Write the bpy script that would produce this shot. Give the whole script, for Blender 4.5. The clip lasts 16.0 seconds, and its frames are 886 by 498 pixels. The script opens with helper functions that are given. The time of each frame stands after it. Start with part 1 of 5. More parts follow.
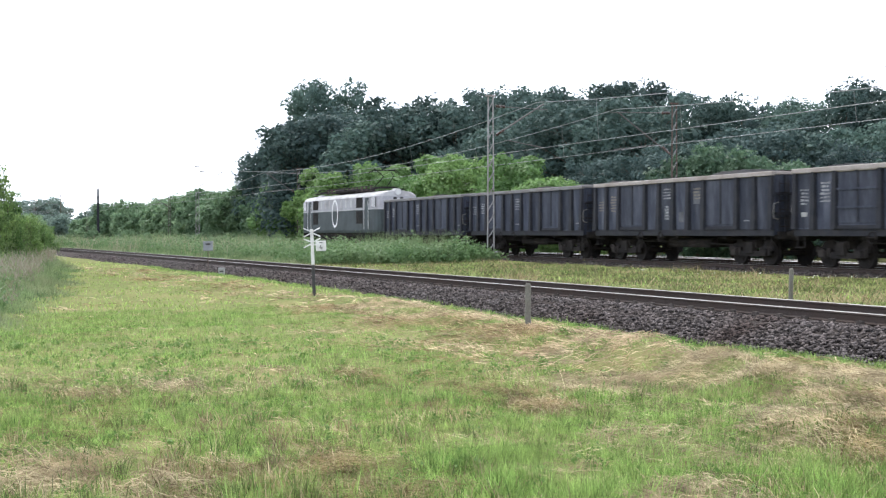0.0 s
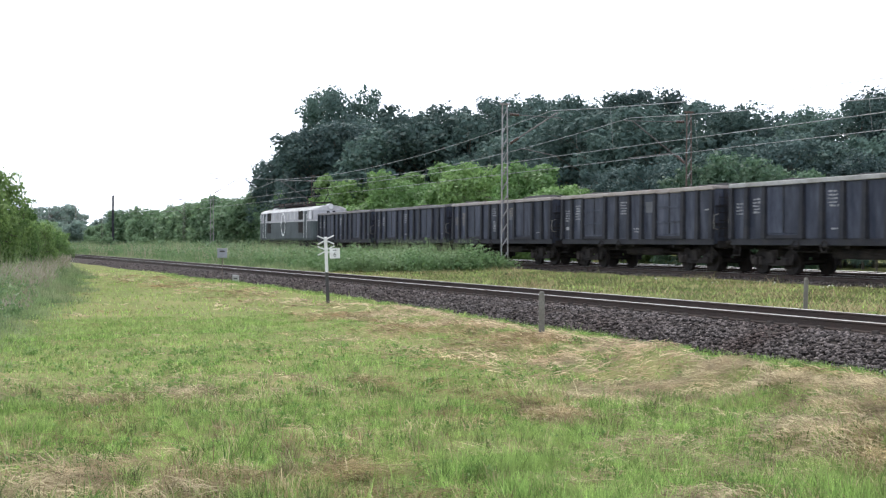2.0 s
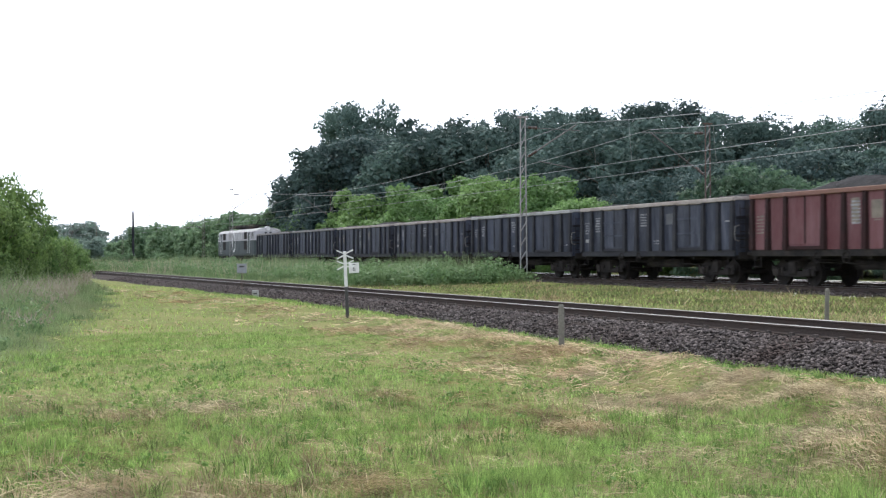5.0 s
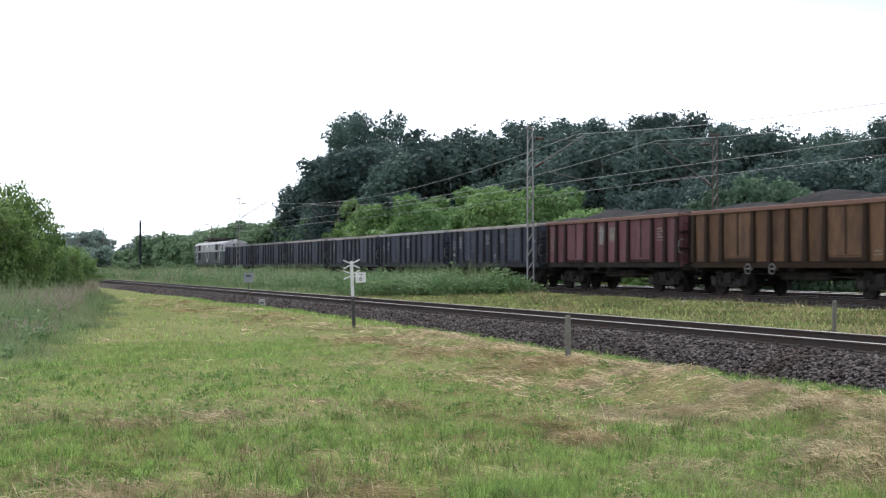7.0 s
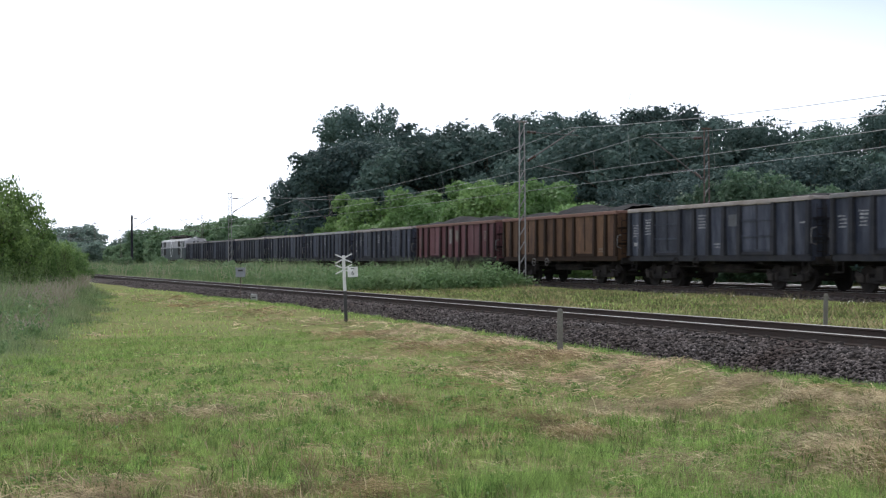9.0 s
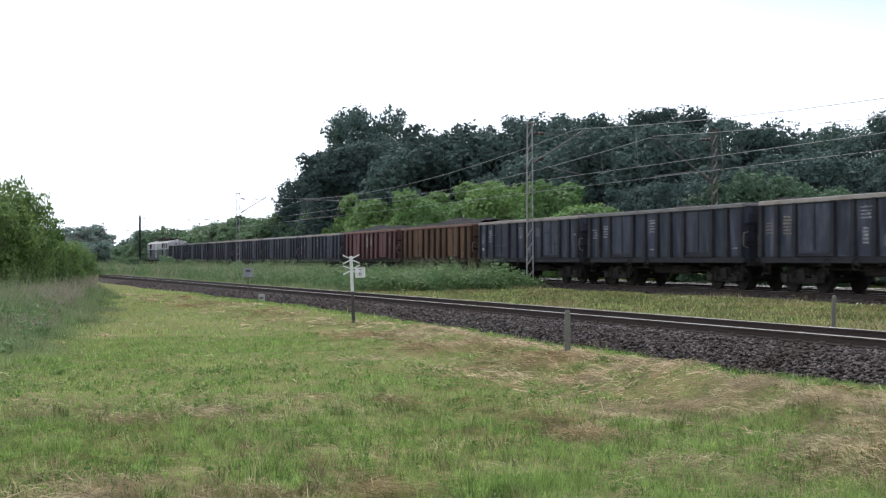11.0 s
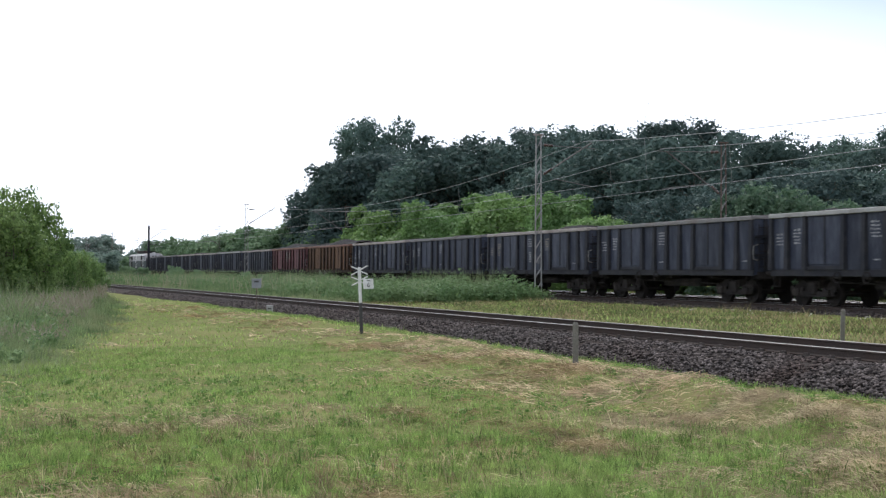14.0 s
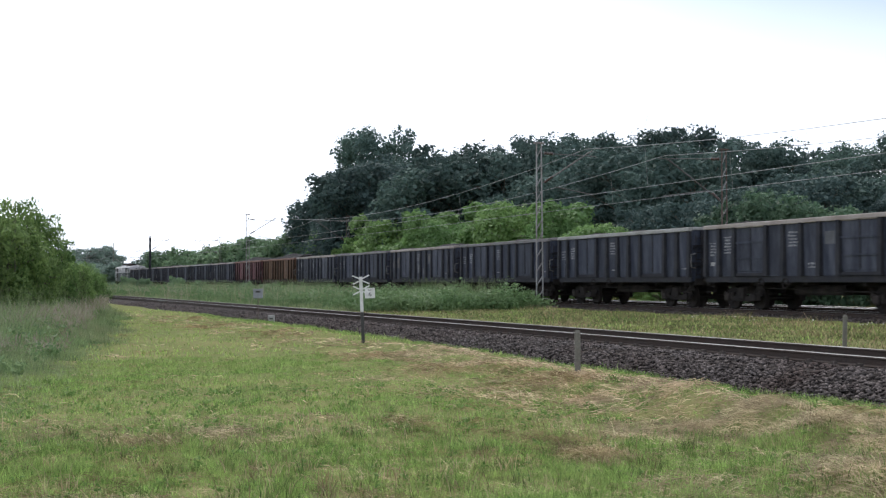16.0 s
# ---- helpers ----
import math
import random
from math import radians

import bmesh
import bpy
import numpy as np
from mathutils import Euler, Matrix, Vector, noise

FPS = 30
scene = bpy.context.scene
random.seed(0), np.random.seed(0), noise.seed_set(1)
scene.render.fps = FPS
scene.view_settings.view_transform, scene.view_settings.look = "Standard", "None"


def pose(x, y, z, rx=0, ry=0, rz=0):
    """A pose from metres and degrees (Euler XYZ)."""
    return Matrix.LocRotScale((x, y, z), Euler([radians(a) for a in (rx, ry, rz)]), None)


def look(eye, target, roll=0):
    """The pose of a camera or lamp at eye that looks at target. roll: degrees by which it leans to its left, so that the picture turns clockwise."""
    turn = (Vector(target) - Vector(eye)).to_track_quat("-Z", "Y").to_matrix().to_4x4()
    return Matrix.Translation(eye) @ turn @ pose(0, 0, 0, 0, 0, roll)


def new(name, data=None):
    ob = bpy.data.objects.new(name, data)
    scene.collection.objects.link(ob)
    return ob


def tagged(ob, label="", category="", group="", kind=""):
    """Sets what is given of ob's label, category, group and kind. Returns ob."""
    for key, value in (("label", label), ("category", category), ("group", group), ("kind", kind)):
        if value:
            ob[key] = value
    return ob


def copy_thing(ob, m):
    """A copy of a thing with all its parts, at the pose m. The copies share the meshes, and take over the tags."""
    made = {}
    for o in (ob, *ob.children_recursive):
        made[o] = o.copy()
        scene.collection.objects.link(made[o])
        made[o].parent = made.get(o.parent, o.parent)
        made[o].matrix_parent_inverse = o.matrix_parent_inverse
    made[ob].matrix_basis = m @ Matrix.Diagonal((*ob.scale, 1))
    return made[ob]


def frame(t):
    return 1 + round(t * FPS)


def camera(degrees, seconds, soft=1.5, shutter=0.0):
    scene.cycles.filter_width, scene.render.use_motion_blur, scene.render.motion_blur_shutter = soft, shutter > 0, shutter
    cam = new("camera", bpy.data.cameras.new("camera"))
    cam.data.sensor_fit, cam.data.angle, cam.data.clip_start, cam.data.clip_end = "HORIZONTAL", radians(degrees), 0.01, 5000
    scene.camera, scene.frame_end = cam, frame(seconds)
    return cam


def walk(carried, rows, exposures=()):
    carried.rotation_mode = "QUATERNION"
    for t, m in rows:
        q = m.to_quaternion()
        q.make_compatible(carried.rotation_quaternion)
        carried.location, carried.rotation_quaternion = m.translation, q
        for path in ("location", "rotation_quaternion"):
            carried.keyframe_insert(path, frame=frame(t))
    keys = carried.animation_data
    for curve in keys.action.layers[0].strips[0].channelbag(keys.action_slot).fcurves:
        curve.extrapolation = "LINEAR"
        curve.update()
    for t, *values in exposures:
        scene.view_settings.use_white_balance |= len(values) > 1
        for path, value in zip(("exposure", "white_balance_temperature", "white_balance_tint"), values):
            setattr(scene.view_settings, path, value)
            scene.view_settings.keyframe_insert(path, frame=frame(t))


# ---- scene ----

# The world: x runs along the main line (the train leaves towards -x), y away from the camera, z = 0 lies a hand over the main line's rails.
EYE = Vector((0.0, 0.0, 1.1))


def aim(yaw, tilt, roll):
    y, p = radians(yaw), radians(tilt)
    return look(EYE, EYE + 40 * Vector((math.cos(p) * math.cos(y), math.cos(p) * math.sin(y), math.sin(p))), roll)


cam = camera(38.75, 16.0, soft=1.3, shutter=0.4)
AIMS = [(0, 158.076, -0.737, -0.115), (0.5, 158.223, -0.702, 0.189), (1, 158.515, -0.614, 0.243), (1.5, 158.636, -0.467, 0.166), (2, 158.701, -0.372, 0.096), (2.5, 158.735, -0.382, -0.034), (3, 158.923, -0.505, -0.141), (3.5, 159.103, -0.458, -0.136), (4, 159.253, -0.179, -0.183), (6.5, 159.874, 0.665, -0.386), (7, 159.870, 0.712, -0.106), (7.5, 159.804, 0.730, -0.206), (8, 159.680, 0.683, -0.359), (8.5, 159.525, 0.541, -0.385), (9, 159.509, 0.446, -0.241), (11.5, 159.986, 0.553, -0.024), (12, 160.127, 0.679, 0.066), (12.5, 160.248, 0.825, 0.039), (13, 160.210, 0.889, 0.022), (13.5, 160.215, 0.919, 0.073), (14, 160.229, 1.014, 0.170), (14.5, 160.249, 1.117, 0.197), (15, 160.280, 1.230, 0.193), (15.5, 160.305, 1.333, 0.132), (16, 160.285, 1.414, -0.247)]
walk(cam, [(t, aim(a, b, c)) for t, a, b, c in AIMS], exposures=[(0.0, 1.08), (2.0, 0.87), (4.0, 0.8), (7.0, 0.5), (8.5, 0.24), (9.2, 0.22), (11.5, 0.34), (16.0, 0.27)])

# ---- light: a bright, thinly overcast sky, the sun veiled beyond the line to the left ----
world = bpy.data.worlds.new("sky")
scene.world = world
world.use_nodes = True
wn, wl = world.node_tree.nodes, world.node_tree.links
wn.clear()
SUN_EL, SUN_AZ = 56.0, 176.0
sky = wn.new("ShaderNodeTexSky")
sky.sky_type, sky.sun_disc = "NISHITA", False
sky.sun_elevation, sky.sun_rotation = radians(SUN_EL), radians(90 - SUN_AZ)
wco = wn.new("ShaderNodeTexCoord")
wmap = wn.new("ShaderNodeMapping")
wmap.inputs["Scale"].default_value = (1.0, 1.0, 2.6)
wno = wn.new("ShaderNodeTexNoise")
wno.inputs["Scale"].default_value, wno.inputs["Detail"].default_value = 2.2, 5.0
wramp = wn.new("ShaderNodeMapRange")
wramp.inputs["From Min"].default_value, wramp.inputs["From Max"].default_value = 0.36, 0.6
wramp.inputs["To Min"].default_value, wramp.inputs["To Max"].default_value = 0.86, 1.0
wmix = wn.new("ShaderNodeMix")
wmix.data_type = "RGBA"
wmix.inputs["B"].default_value = (8.5, 9.0, 10.1, 1)
wbg = wn.new("ShaderNodeBackground")
wbg.inputs["Strength"].default_value = 0.15
wout = wn.new("ShaderNodeOutputWorld")
wl.new(wco.outputs["Generated"], wmap.inputs["Vector"])
wl.new(wmap.outputs["Vector"], wno.inputs["Vector"])
wl.new(wno.outputs["Fac"], wramp.inputs["Value"])
wsep, wadd, wclear, wmul = wn.new("ShaderNodeSeparateXYZ"), wn.new("ShaderNodeMath"), wn.new("ShaderNodeValToRGB"), wn.new("ShaderNodeMath")
wadd.operation, wadd.inputs[1].default_value = "MULTIPLY_ADD", 3.7
wfit = wn.new("ShaderNodeMath")
wfit.operation, wfit.inputs[1].default_value = "MULTIPLY", 0.25
# the cloud thins to a hazy blue gap away from the sun and closes again overhead
for k, (at, v) in enumerate(((0.25, 1.0), (0.35, 0.22), (0.47, 0.35), (0.62, 0.8))):
    e = wclear.color_ramp.elements[k] if k < 2 else wclear.color_ramp.elements.new(at)
    e.position, e.color = at, (v, v, v, 1)
wmul.operation = "MULTIPLY"
wl.new(wco.outputs["Generated"], wsep.inputs["Vector"])
wl.new(wsep.outputs["Z"], wadd.inputs[0])
wl.new(wsep.outputs["Y"], wadd.inputs[2])
wl.new(wadd.outputs["Value"], wfit.inputs[0])
wl.new(wfit.outputs["Value"], wclear.inputs["Fac"])
wl.new(wramp.outputs["Result"], wmul.inputs[0])
wl.new(wclear.outputs["Color"], wmul.inputs[1])
wl.new(wmul.outputs["Value"], wmix.inputs["Factor"])
whaze = wn.new("ShaderNodeMix")
whaze.data_type, whaze.blend_type = "RGBA", "MULTIPLY"
whaze.inputs["Factor"].default_value, whaze.inputs["B"].default_value = 1.0, (0.58, 0.6, 0.66, 1)
wl.new(sky.outputs["Color"], whaze.inputs["A"])
wl.new(whaze.outputs["Result"], wmix.inputs["A"])
wl.new(wmix.outputs["Result"], wbg.inputs["Color"])
wl.new(wbg.outputs["Background"], wout.inputs["Surface"])
sun = new("sun", bpy.data.lights.new("sun", "SUN"))
sun.data.energy, sun.data.angle, sun.data.color = 2.3, radians(12), (1.0, 0.95, 0.87)
sun_dir = Vector((math.cos(radians(SUN_EL)) * math.cos(radians(SUN_AZ)), math.cos(radians(SUN_EL)) * math.sin(radians(SUN_AZ)), math.sin(radians(SUN_EL))))
sun.matrix_world = look(sun_dir * 100, (0, 0, 0))


# ---- materials ----
def surface(name, c1, c2, c3, fine=20.0, coarse=1.2, rough=0.8, bump=0.2, metal=0.0, depth=0.02, island=0.0, per_object=0.0, stretch=(1, 1, 1), gloss=0.5):
    """Two scales of noise mix three colours; fine noise also gives relief and uneven gloss."""
    m = bpy.data.materials.new(name)
    m.use_nodes = True
    n, l = m.node_tree.nodes, m.node_tree.links
    b = n["Principled BSDF"]
    co = n.new("ShaderNodeTexCoord")
    mp = n.new("ShaderNodeMapping")
    mp.inputs["Scale"].default_value = stretch
    l.new(co.outputs["Object"], mp.inputs["Vector"])
    noises = []
    for sc in (fine, coarse):
        t = n.new("ShaderNodeTexNoise")
        t.inputs["Scale"].default_value, t.inputs["Detail"].default_value = sc, 6.0
        t.inputs["Roughness"].default_value = 0.65
        l.new(mp.outputs["Vector"], t.inputs["Vector"])
        r = n.new("ShaderNodeMapRange")
        r.inputs["From Min"].default_value, r.inputs["From Max"].default_value = 0.33, 0.67
        l.new(t.outputs["Fac"], r.inputs["Value"])
        noises.append((t, r))
    mix1, mix2 = n.new("ShaderNodeMix"), n.new("ShaderNodeMix")
    for mx in (mix1, mix2):
        mx.data_type = "RGBA"
    mix1.inputs["A"].default_value, mix1.inputs["B"].default_value = (*c1, 1), (*c2, 1)
    mix2.inputs["B"].default_value = (*c3, 1)
    l.new(noises[0][1].outputs["Result"], mix1.inputs["Factor"])
    l.new(mix1.outputs["Result"], mix2.inputs["A"])
    sq = n.new("ShaderNodeMath")
    sq.operation = "POWER"
    sq.inputs[1].default_value = 1.6
    l.new(noises[1][1].outputs["Result"], sq.inputs[0])
    l.new(sq.outputs["Value"], mix2.inputs["Factor"])
    out = mix2.outputs["Result"]
    for amount, kind in ((island, "ShaderNodeNewGeometry"), (per_object, "ShaderNodeObjectInfo")):
        if amount:
            rnd = n.new(kind)
            mr = n.new("ShaderNodeMapRange")
            mr.inputs["To Min"].default_value, mr.inputs["To Max"].default_value = 1 - amount, 1 + amount
            l.new(rnd.outputs["Random Per Island" if kind.endswith("Geometry") else "Random"], mr.inputs["Value"])
            hs = n.new("ShaderNodeHueSaturation")
            l.new(mr.outputs["Result"], hs.inputs["Value"])
            l.new(out, hs.inputs["Color"])
            out = hs.outputs["Color"]
    l.new(out, b.inputs["Base Color"])
    b.inputs["Roughness"].default_value, b.inputs["Metallic"].default_value = rough, metal
    b.inputs["Specular IOR Level"].default_value = gloss
    rr = n.new("ShaderNodeMapRange")
    rr.inputs["To Min"].default_value, rr.inputs["To Max"].default_value = max(0.05, rough - 0.12), min(1, rough + 0.12)
    l.new(noises[1][0].outputs["Fac"], rr.inputs["Value"])
    l.new(rr.outputs["Result"], b.inputs["Roughness"])
    if bump:
        bp = n.new("ShaderNodeBump")
        bp.inputs["Strength"].default_value, bp.inputs["Distance"].default_value = bump, depth
        l.new(noises[0][0].outputs["Fac"], bp.inputs["Height"])
        l.new(bp.outputs["Normal"], b.inputs["Normal"])
    return m


def leafy(name, dark, light, dry, coarse=0.25, through_light=0.3, rough=0.55, dryness=0.5, gloss=0.1, vary=0.2, clump=0.0, clump_scale=7.0):
    """Leaves and blades: each one has its own shade, drifts of another tint, and some light passes through."""
    m = bpy.data.materials.new(name)
    m.use_nodes = True
    n, l = m.node_tree.nodes, m.node_tree.links
    b, o = n["Principled BSDF"], n["Material Output"]
    g = n.new("ShaderNodeNewGeometry")
    mix1, mix2 = n.new("ShaderNodeMix"), n.new("ShaderNodeMix")
    for mx in (mix1, mix2):
        mx.data_type = "RGBA"
    mix1.inputs["A"].default_value, mix1.inputs["B"].default_value, mix2.inputs["B"].default_value = (*dark, 1), (*light, 1), (*dry, 1)
    l.new(g.outputs["Random Per Island"], mix1.inputs["Factor"])
    co, t, r = n.new("ShaderNodeTexCoord"), n.new("ShaderNodeTexNoise"), n.new("ShaderNodeMapRange")
    t.inputs["Scale"].default_value, t.inputs["Detail"].default_value = coarse, 5.0
    r.inputs["From Min"].default_value, r.inputs["From Max"].default_value = 0.42, 0.72
    r.inputs["To Max"].default_value = dryness
    l.new(co.outputs["Object"], t.inputs["Vector"])
    l.new(t.outputs["Fac"], r.inputs["Value"])
    l.new(mix1.outputs["Result"], mix2.inputs["A"])
    l.new(r.outputs["Result"], mix2.inputs["Factor"])
    oi, mr, hs = n.new("ShaderNodeObjectInfo"), n.new("ShaderNodeMapRange"), n.new("ShaderNodeHueSaturation")
    mr.inputs["To Min"].default_value, mr.inputs["To Max"].default_value = 1 - vary, 1 + vary
    l.new(oi.outputs["Random"], mr.inputs["Value"])
    value = mr.outputs["Result"]
    if clump:
        ct, cr, cm = n.new("ShaderNodeTexNoise"), n.new("ShaderNodeMapRange"), n.new("ShaderNodeMath")
        ct.inputs["Scale"].default_value, ct.inputs["Detail"].default_value = clump_scale, 3.0
        cr.inputs["From Min"].default_value, cr.inputs["From Max"].default_value = 0.34, 0.66
        cr.inputs["To Min"].default_value, cr.inputs["To Max"].default_value = 1 - clump, 1 + clump
        cm.operation = "MULTIPLY"
        l.new(co.outputs["Object"], ct.inputs["Vector"])
        l.new(ct.outputs["Fac"], cr.inputs["Value"])
        l.new(cr.outputs["Result"], cm.inputs[0])
        l.new(value, cm.inputs[1])
        value = cm.outputs["Value"]
    l.new(value, hs.inputs["Value"])
    hue = n.new("ShaderNodeMapRange")
    hue.inputs["To Min"].default_value, hue.inputs["To Max"].default_value = 0.5 + 0.06 * vary, 0.5 - 0.06 * vary
    l.new(oi.outputs["Random"], hue.inputs["Value"])
    l.new(hue.outputs["Result"], hs.inputs["Hue"])
    l.new(mix2.outputs["Result"], hs.inputs["Color"])
    l.new(hs.outputs["Color"], b.inputs["Base Color"])
    b.inputs["Roughness"].default_value = rough
    b.inputs["Specular IOR Level"].default_value = gloss
    tr, ms = n.new("ShaderNodeBsdfTranslucent"), n.new("ShaderNodeMixShader")
    l.new(hs.outputs["Color"], tr.inputs["Color"])
    ms.inputs["Fac"].default_value = through_light
    l.new(b.outputs["BSDF"], ms.inputs[1])
    l.new(tr.outputs["BSDF"], ms.inputs[2])
    l.new(ms.outputs["Shader"], o.inputs["Surface"])
    return m


M_SOIL = surface("meadow_soil", (0.047, 0.062, 0.02), (0.155, 0.182, 0.062), (0.18, 0.168, 0.074), 14.0, 0.5, 0.95, 0.5, depth=0.05, gloss=0.03)
M_BALLAST = surface("ballast_bed", (0.02, 0.017, 0.016), (0.07, 0.061, 0.057), (0.045, 0.036, 0.032), 16.0, 0.8, 0.9, 1.0, depth=0.06, gloss=0.05)
M_STONE = surface("ballast_stone", (0.022, 0.019, 0.018), (0.13, 0.115, 0.112), (0.06, 0.046, 0.042), 26.0, 0.5, 0.85, 0.25, island=0.85, gloss=0.1)
M_RAIL = surface("rail_steel", (0.03, 0.025, 0.023), (0.06, 0.047, 0.042), (0.05, 0.036, 0.03), 40.0, 2.0, 0.8, 0.2, metal=0.0, depth=0.004, gloss=0.12)
M_RAILTOP = surface("rail_running_surface", (0.22, 0.215, 0.21), (0.3, 0.295, 0.29), (0.18, 0.165, 0.155), 60.0, 1.0, 0.6, 0.05, metal=0.5, depth=0.002)
M_RAILBRIGHT = surface("polished_running_surface", (0.5, 0.5, 0.5), (0.62, 0.62, 0.61), (0.42, 0.4, 0.385), 60.0, 1.0, 0.35, 0.03, metal=0.8, depth=0.002)
M_SLEEPER = surface("weathered_sleeper", (0.05, 0.043, 0.04), (0.085, 0.075, 0.07), (0.05, 0.038, 0.03), 30.0, 2.0, 0.9, 0.4, per_object=0.2, gloss=0.1)
M_DARK = surface("wagon_dark_paint", (0.013, 0.0165, 0.028), (0.029, 0.034, 0.05), (0.074, 0.079, 0.1), 9.0, 1.5, 0.62, 0.15, stretch=(1.6, 1, 0.35), gloss=0.12, per_object=0.26)
M_DARK_B = surface("wagon_slate_paint", (0.0115, 0.0155, 0.028), (0.025, 0.03, 0.047), (0.062, 0.068, 0.089), 9.0, 1.5, 0.6, 0.15, stretch=(1.6, 1, 0.35), gloss=0.12, per_object=0.26)
M_RED = surface("wagon_oxide_red_paint", (0.078, 0.026, 0.03), (0.115, 0.045, 0.05), (0.14, 0.075, 0.08), 9.0, 1.0, 0.65, 0.15, stretch=(1.6, 1, 0.35), gloss=0.12, per_object=0.2)
M_ORANGE = surface("wagon_rusted_ochre_paint", (0.10, 0.054, 0.03), (0.16, 0.092, 0.052), (0.055, 0.033, 0.026), 9.0, 1.0, 0.7, 0.2, stretch=(1.6, 1, 0.35), gloss=0.12, per_object=0.2)
M_GRIME = surface("brake_dust_grime", (0.013, 0.0125, 0.0135), (0.025, 0.0235, 0.024), (0.042, 0.037, 0.034), 14.0, 1.5, 0.9, 0.3, gloss=0.04)
# wagon ribs: shade put into darker colours; M_POST is also plain dark steel elsewhere
M_POST = surface("dark_steel_post_shade", (0.01, 0.011, 0.016), (0.017, 0.018, 0.025), (0.03, 0.03, 0.034), 14.0, 1.5, 0.75, 0.2, gloss=0.2)
M_POST_RED = surface("dark_red_post_shade", (0.022, 0.010, 0.011), (0.036, 0.016, 0.016), (0.02, 0.014, 0.014), 14.0, 1.5, 0.75, 0.2, gloss=0.1)
M_POST_OCHRE = surface("dark_ochre_post_shade", (0.02, 0.012, 0.008), (0.034, 0.02, 0.013), (0.022, 0.015, 0.012), 14.0, 1.5, 0.75, 0.2, gloss=0.1)
M_WHEEL = surface("wheel_steel", (0.012, 0.0115, 0.0115), (0.022, 0.02, 0.02), (0.03, 0.025, 0.022), 14.0, 2.0, 0.7, 0.1, metal=0.0, gloss=0.05)
M_RIM_PALE = surface("worn_pale_rim", (0.24, 0.24, 0.24), (0.34, 0.34, 0.33), (0.17, 0.16, 0.15), 10.0, 0.9, 0.7, 0.1, gloss=0.2)
M_RIM_GREY = surface("worn_grey_rim", (0.12, 0.12, 0.125), (0.2, 0.195, 0.195), (0.13, 0.11, 0.1), 10.0, 0.9, 0.7, 0.1, gloss=0.2)
M_RIM_TAN = surface("worn_tan_rim", (0.25, 0.22, 0.205), (0.33, 0.3, 0.28), (0.19, 0.155, 0.14), 10.0, 0.9, 0.7, 0.1, gloss=0.2)
M_RIM_RED = surface("worn_red_rim", (0.13, 0.065, 0.055), (0.19, 0.10, 0.08), (0.14, 0.085, 0.06), 10.0, 0.9, 0.7, 0.1, gloss=0.2)
M_MARK = surface("faded_white_lettering", (0.2, 0.205, 0.215), (0.3, 0.3, 0.31), (0.1, 0.102, 0.11), 40.0, 3.0, 0.8, 0.0)
M_MARK_TAN = surface("stained_cream_lettering", (0.15, 0.125, 0.10), (0.21, 0.18, 0.145), (0.09, 0.08, 0.07), 40.0, 3.0, 0.8, 0.0)
M_PATCH = surface("pale_grey_patch_paint", (0.085, 0.09, 0.1), (0.13, 0.135, 0.145), (0.07, 0.07, 0.075), 20.0, 3.0, 0.8, 0.0, gloss=0.1)
M_PATCH_BLUE = surface("pale_blue_patch_paint", (0.15, 0.18, 0.22), (0.22, 0.25, 0.28), (0.11, 0.12, 0.13), 20.0, 3.0, 0.8, 0.0, gloss=0.1)
M_COAL = surface("coal", (0.008, 0.008, 0.009), (0.03, 0.03, 0.032), (0.018, 0.018, 0.02), 8.0, 1.0, 0.75, 1.0, depth=0.1, gloss=0.08)
M_LOCO_UP = surface("loco_light_grey_paint", (0.27, 0.265, 0.285), (0.34, 0.335, 0.35), (0.22, 0.215, 0.225), 12.0, 0.8, 0.6, 0.05, depth=0.004, gloss=0.1)
M_LOCO_LOW = surface("loco_mid_grey_paint", (0.04, 0.052, 0.055), (0.055, 0.067, 0.07), (0.036, 0.043, 0.045), 12.0, 0.8, 0.6, 0.05, depth=0.004, gloss=0.1)
M_LOCO_ROOF = surface("loco_pale_roof_paint", (0.33, 0.33, 0.34), (0.42, 0.42, 0.42), (0.24, 0.225, 0.215), 12.0, 0.8, 0.5, 0.05, depth=0.004, gloss=0.1)
M_WHITE = surface("white_enamel", (0.55, 0.55, 0.55), (0.66, 0.66, 0.65), (0.42, 0.41, 0.39), 30.0, 3.0, 0.5, 0.05, depth=0.003)
M_EMBLEM = surface("fresh_white_paint", (0.76, 0.76, 0.76), (0.82, 0.82, 0.82), (0.7, 0.7, 0.69), 30.0, 3.0, 0.6, 0.0)
M_BLACK = surface("black_paint", (0.014, 0.014, 0.015), (0.028, 0.028, 0.028), (0.04, 0.037, 0.033), 30.0, 3.0, 0.6, 0.1, depth=0.003)
M_GLASS = surface("dark_cab_glass", (0.012, 0.013, 0.015), (0.02, 0.02, 0.023), (0.03, 0.03, 0.033), 8.0, 1.0, 0.1, 0.0)
M_LENS = surface("lamp_lens_glass", (0.5, 0.5, 0.5), (0.6, 0.6, 0.6), (0.55, 0.55, 0.53), 20.0, 3.0, 0.15, 0.0)
M_MAST = surface("galvanised_mast_steel", (0.2, 0.205, 0.21), (0.3, 0.3, 0.3), (0.16, 0.13, 0.115), 20.0, 1.0, 0.6, 0.1, metal=0.2, depth=0.004, gloss=0.2)
M_MAST_RUST = surface("rusted_mast_steel", (0.07, 0.055, 0.05), (0.12, 0.095, 0.085), (0.09, 0.06, 0.048), 20.0, 1.0, 0.75, 0.2, depth=0.004, gloss=0.15)
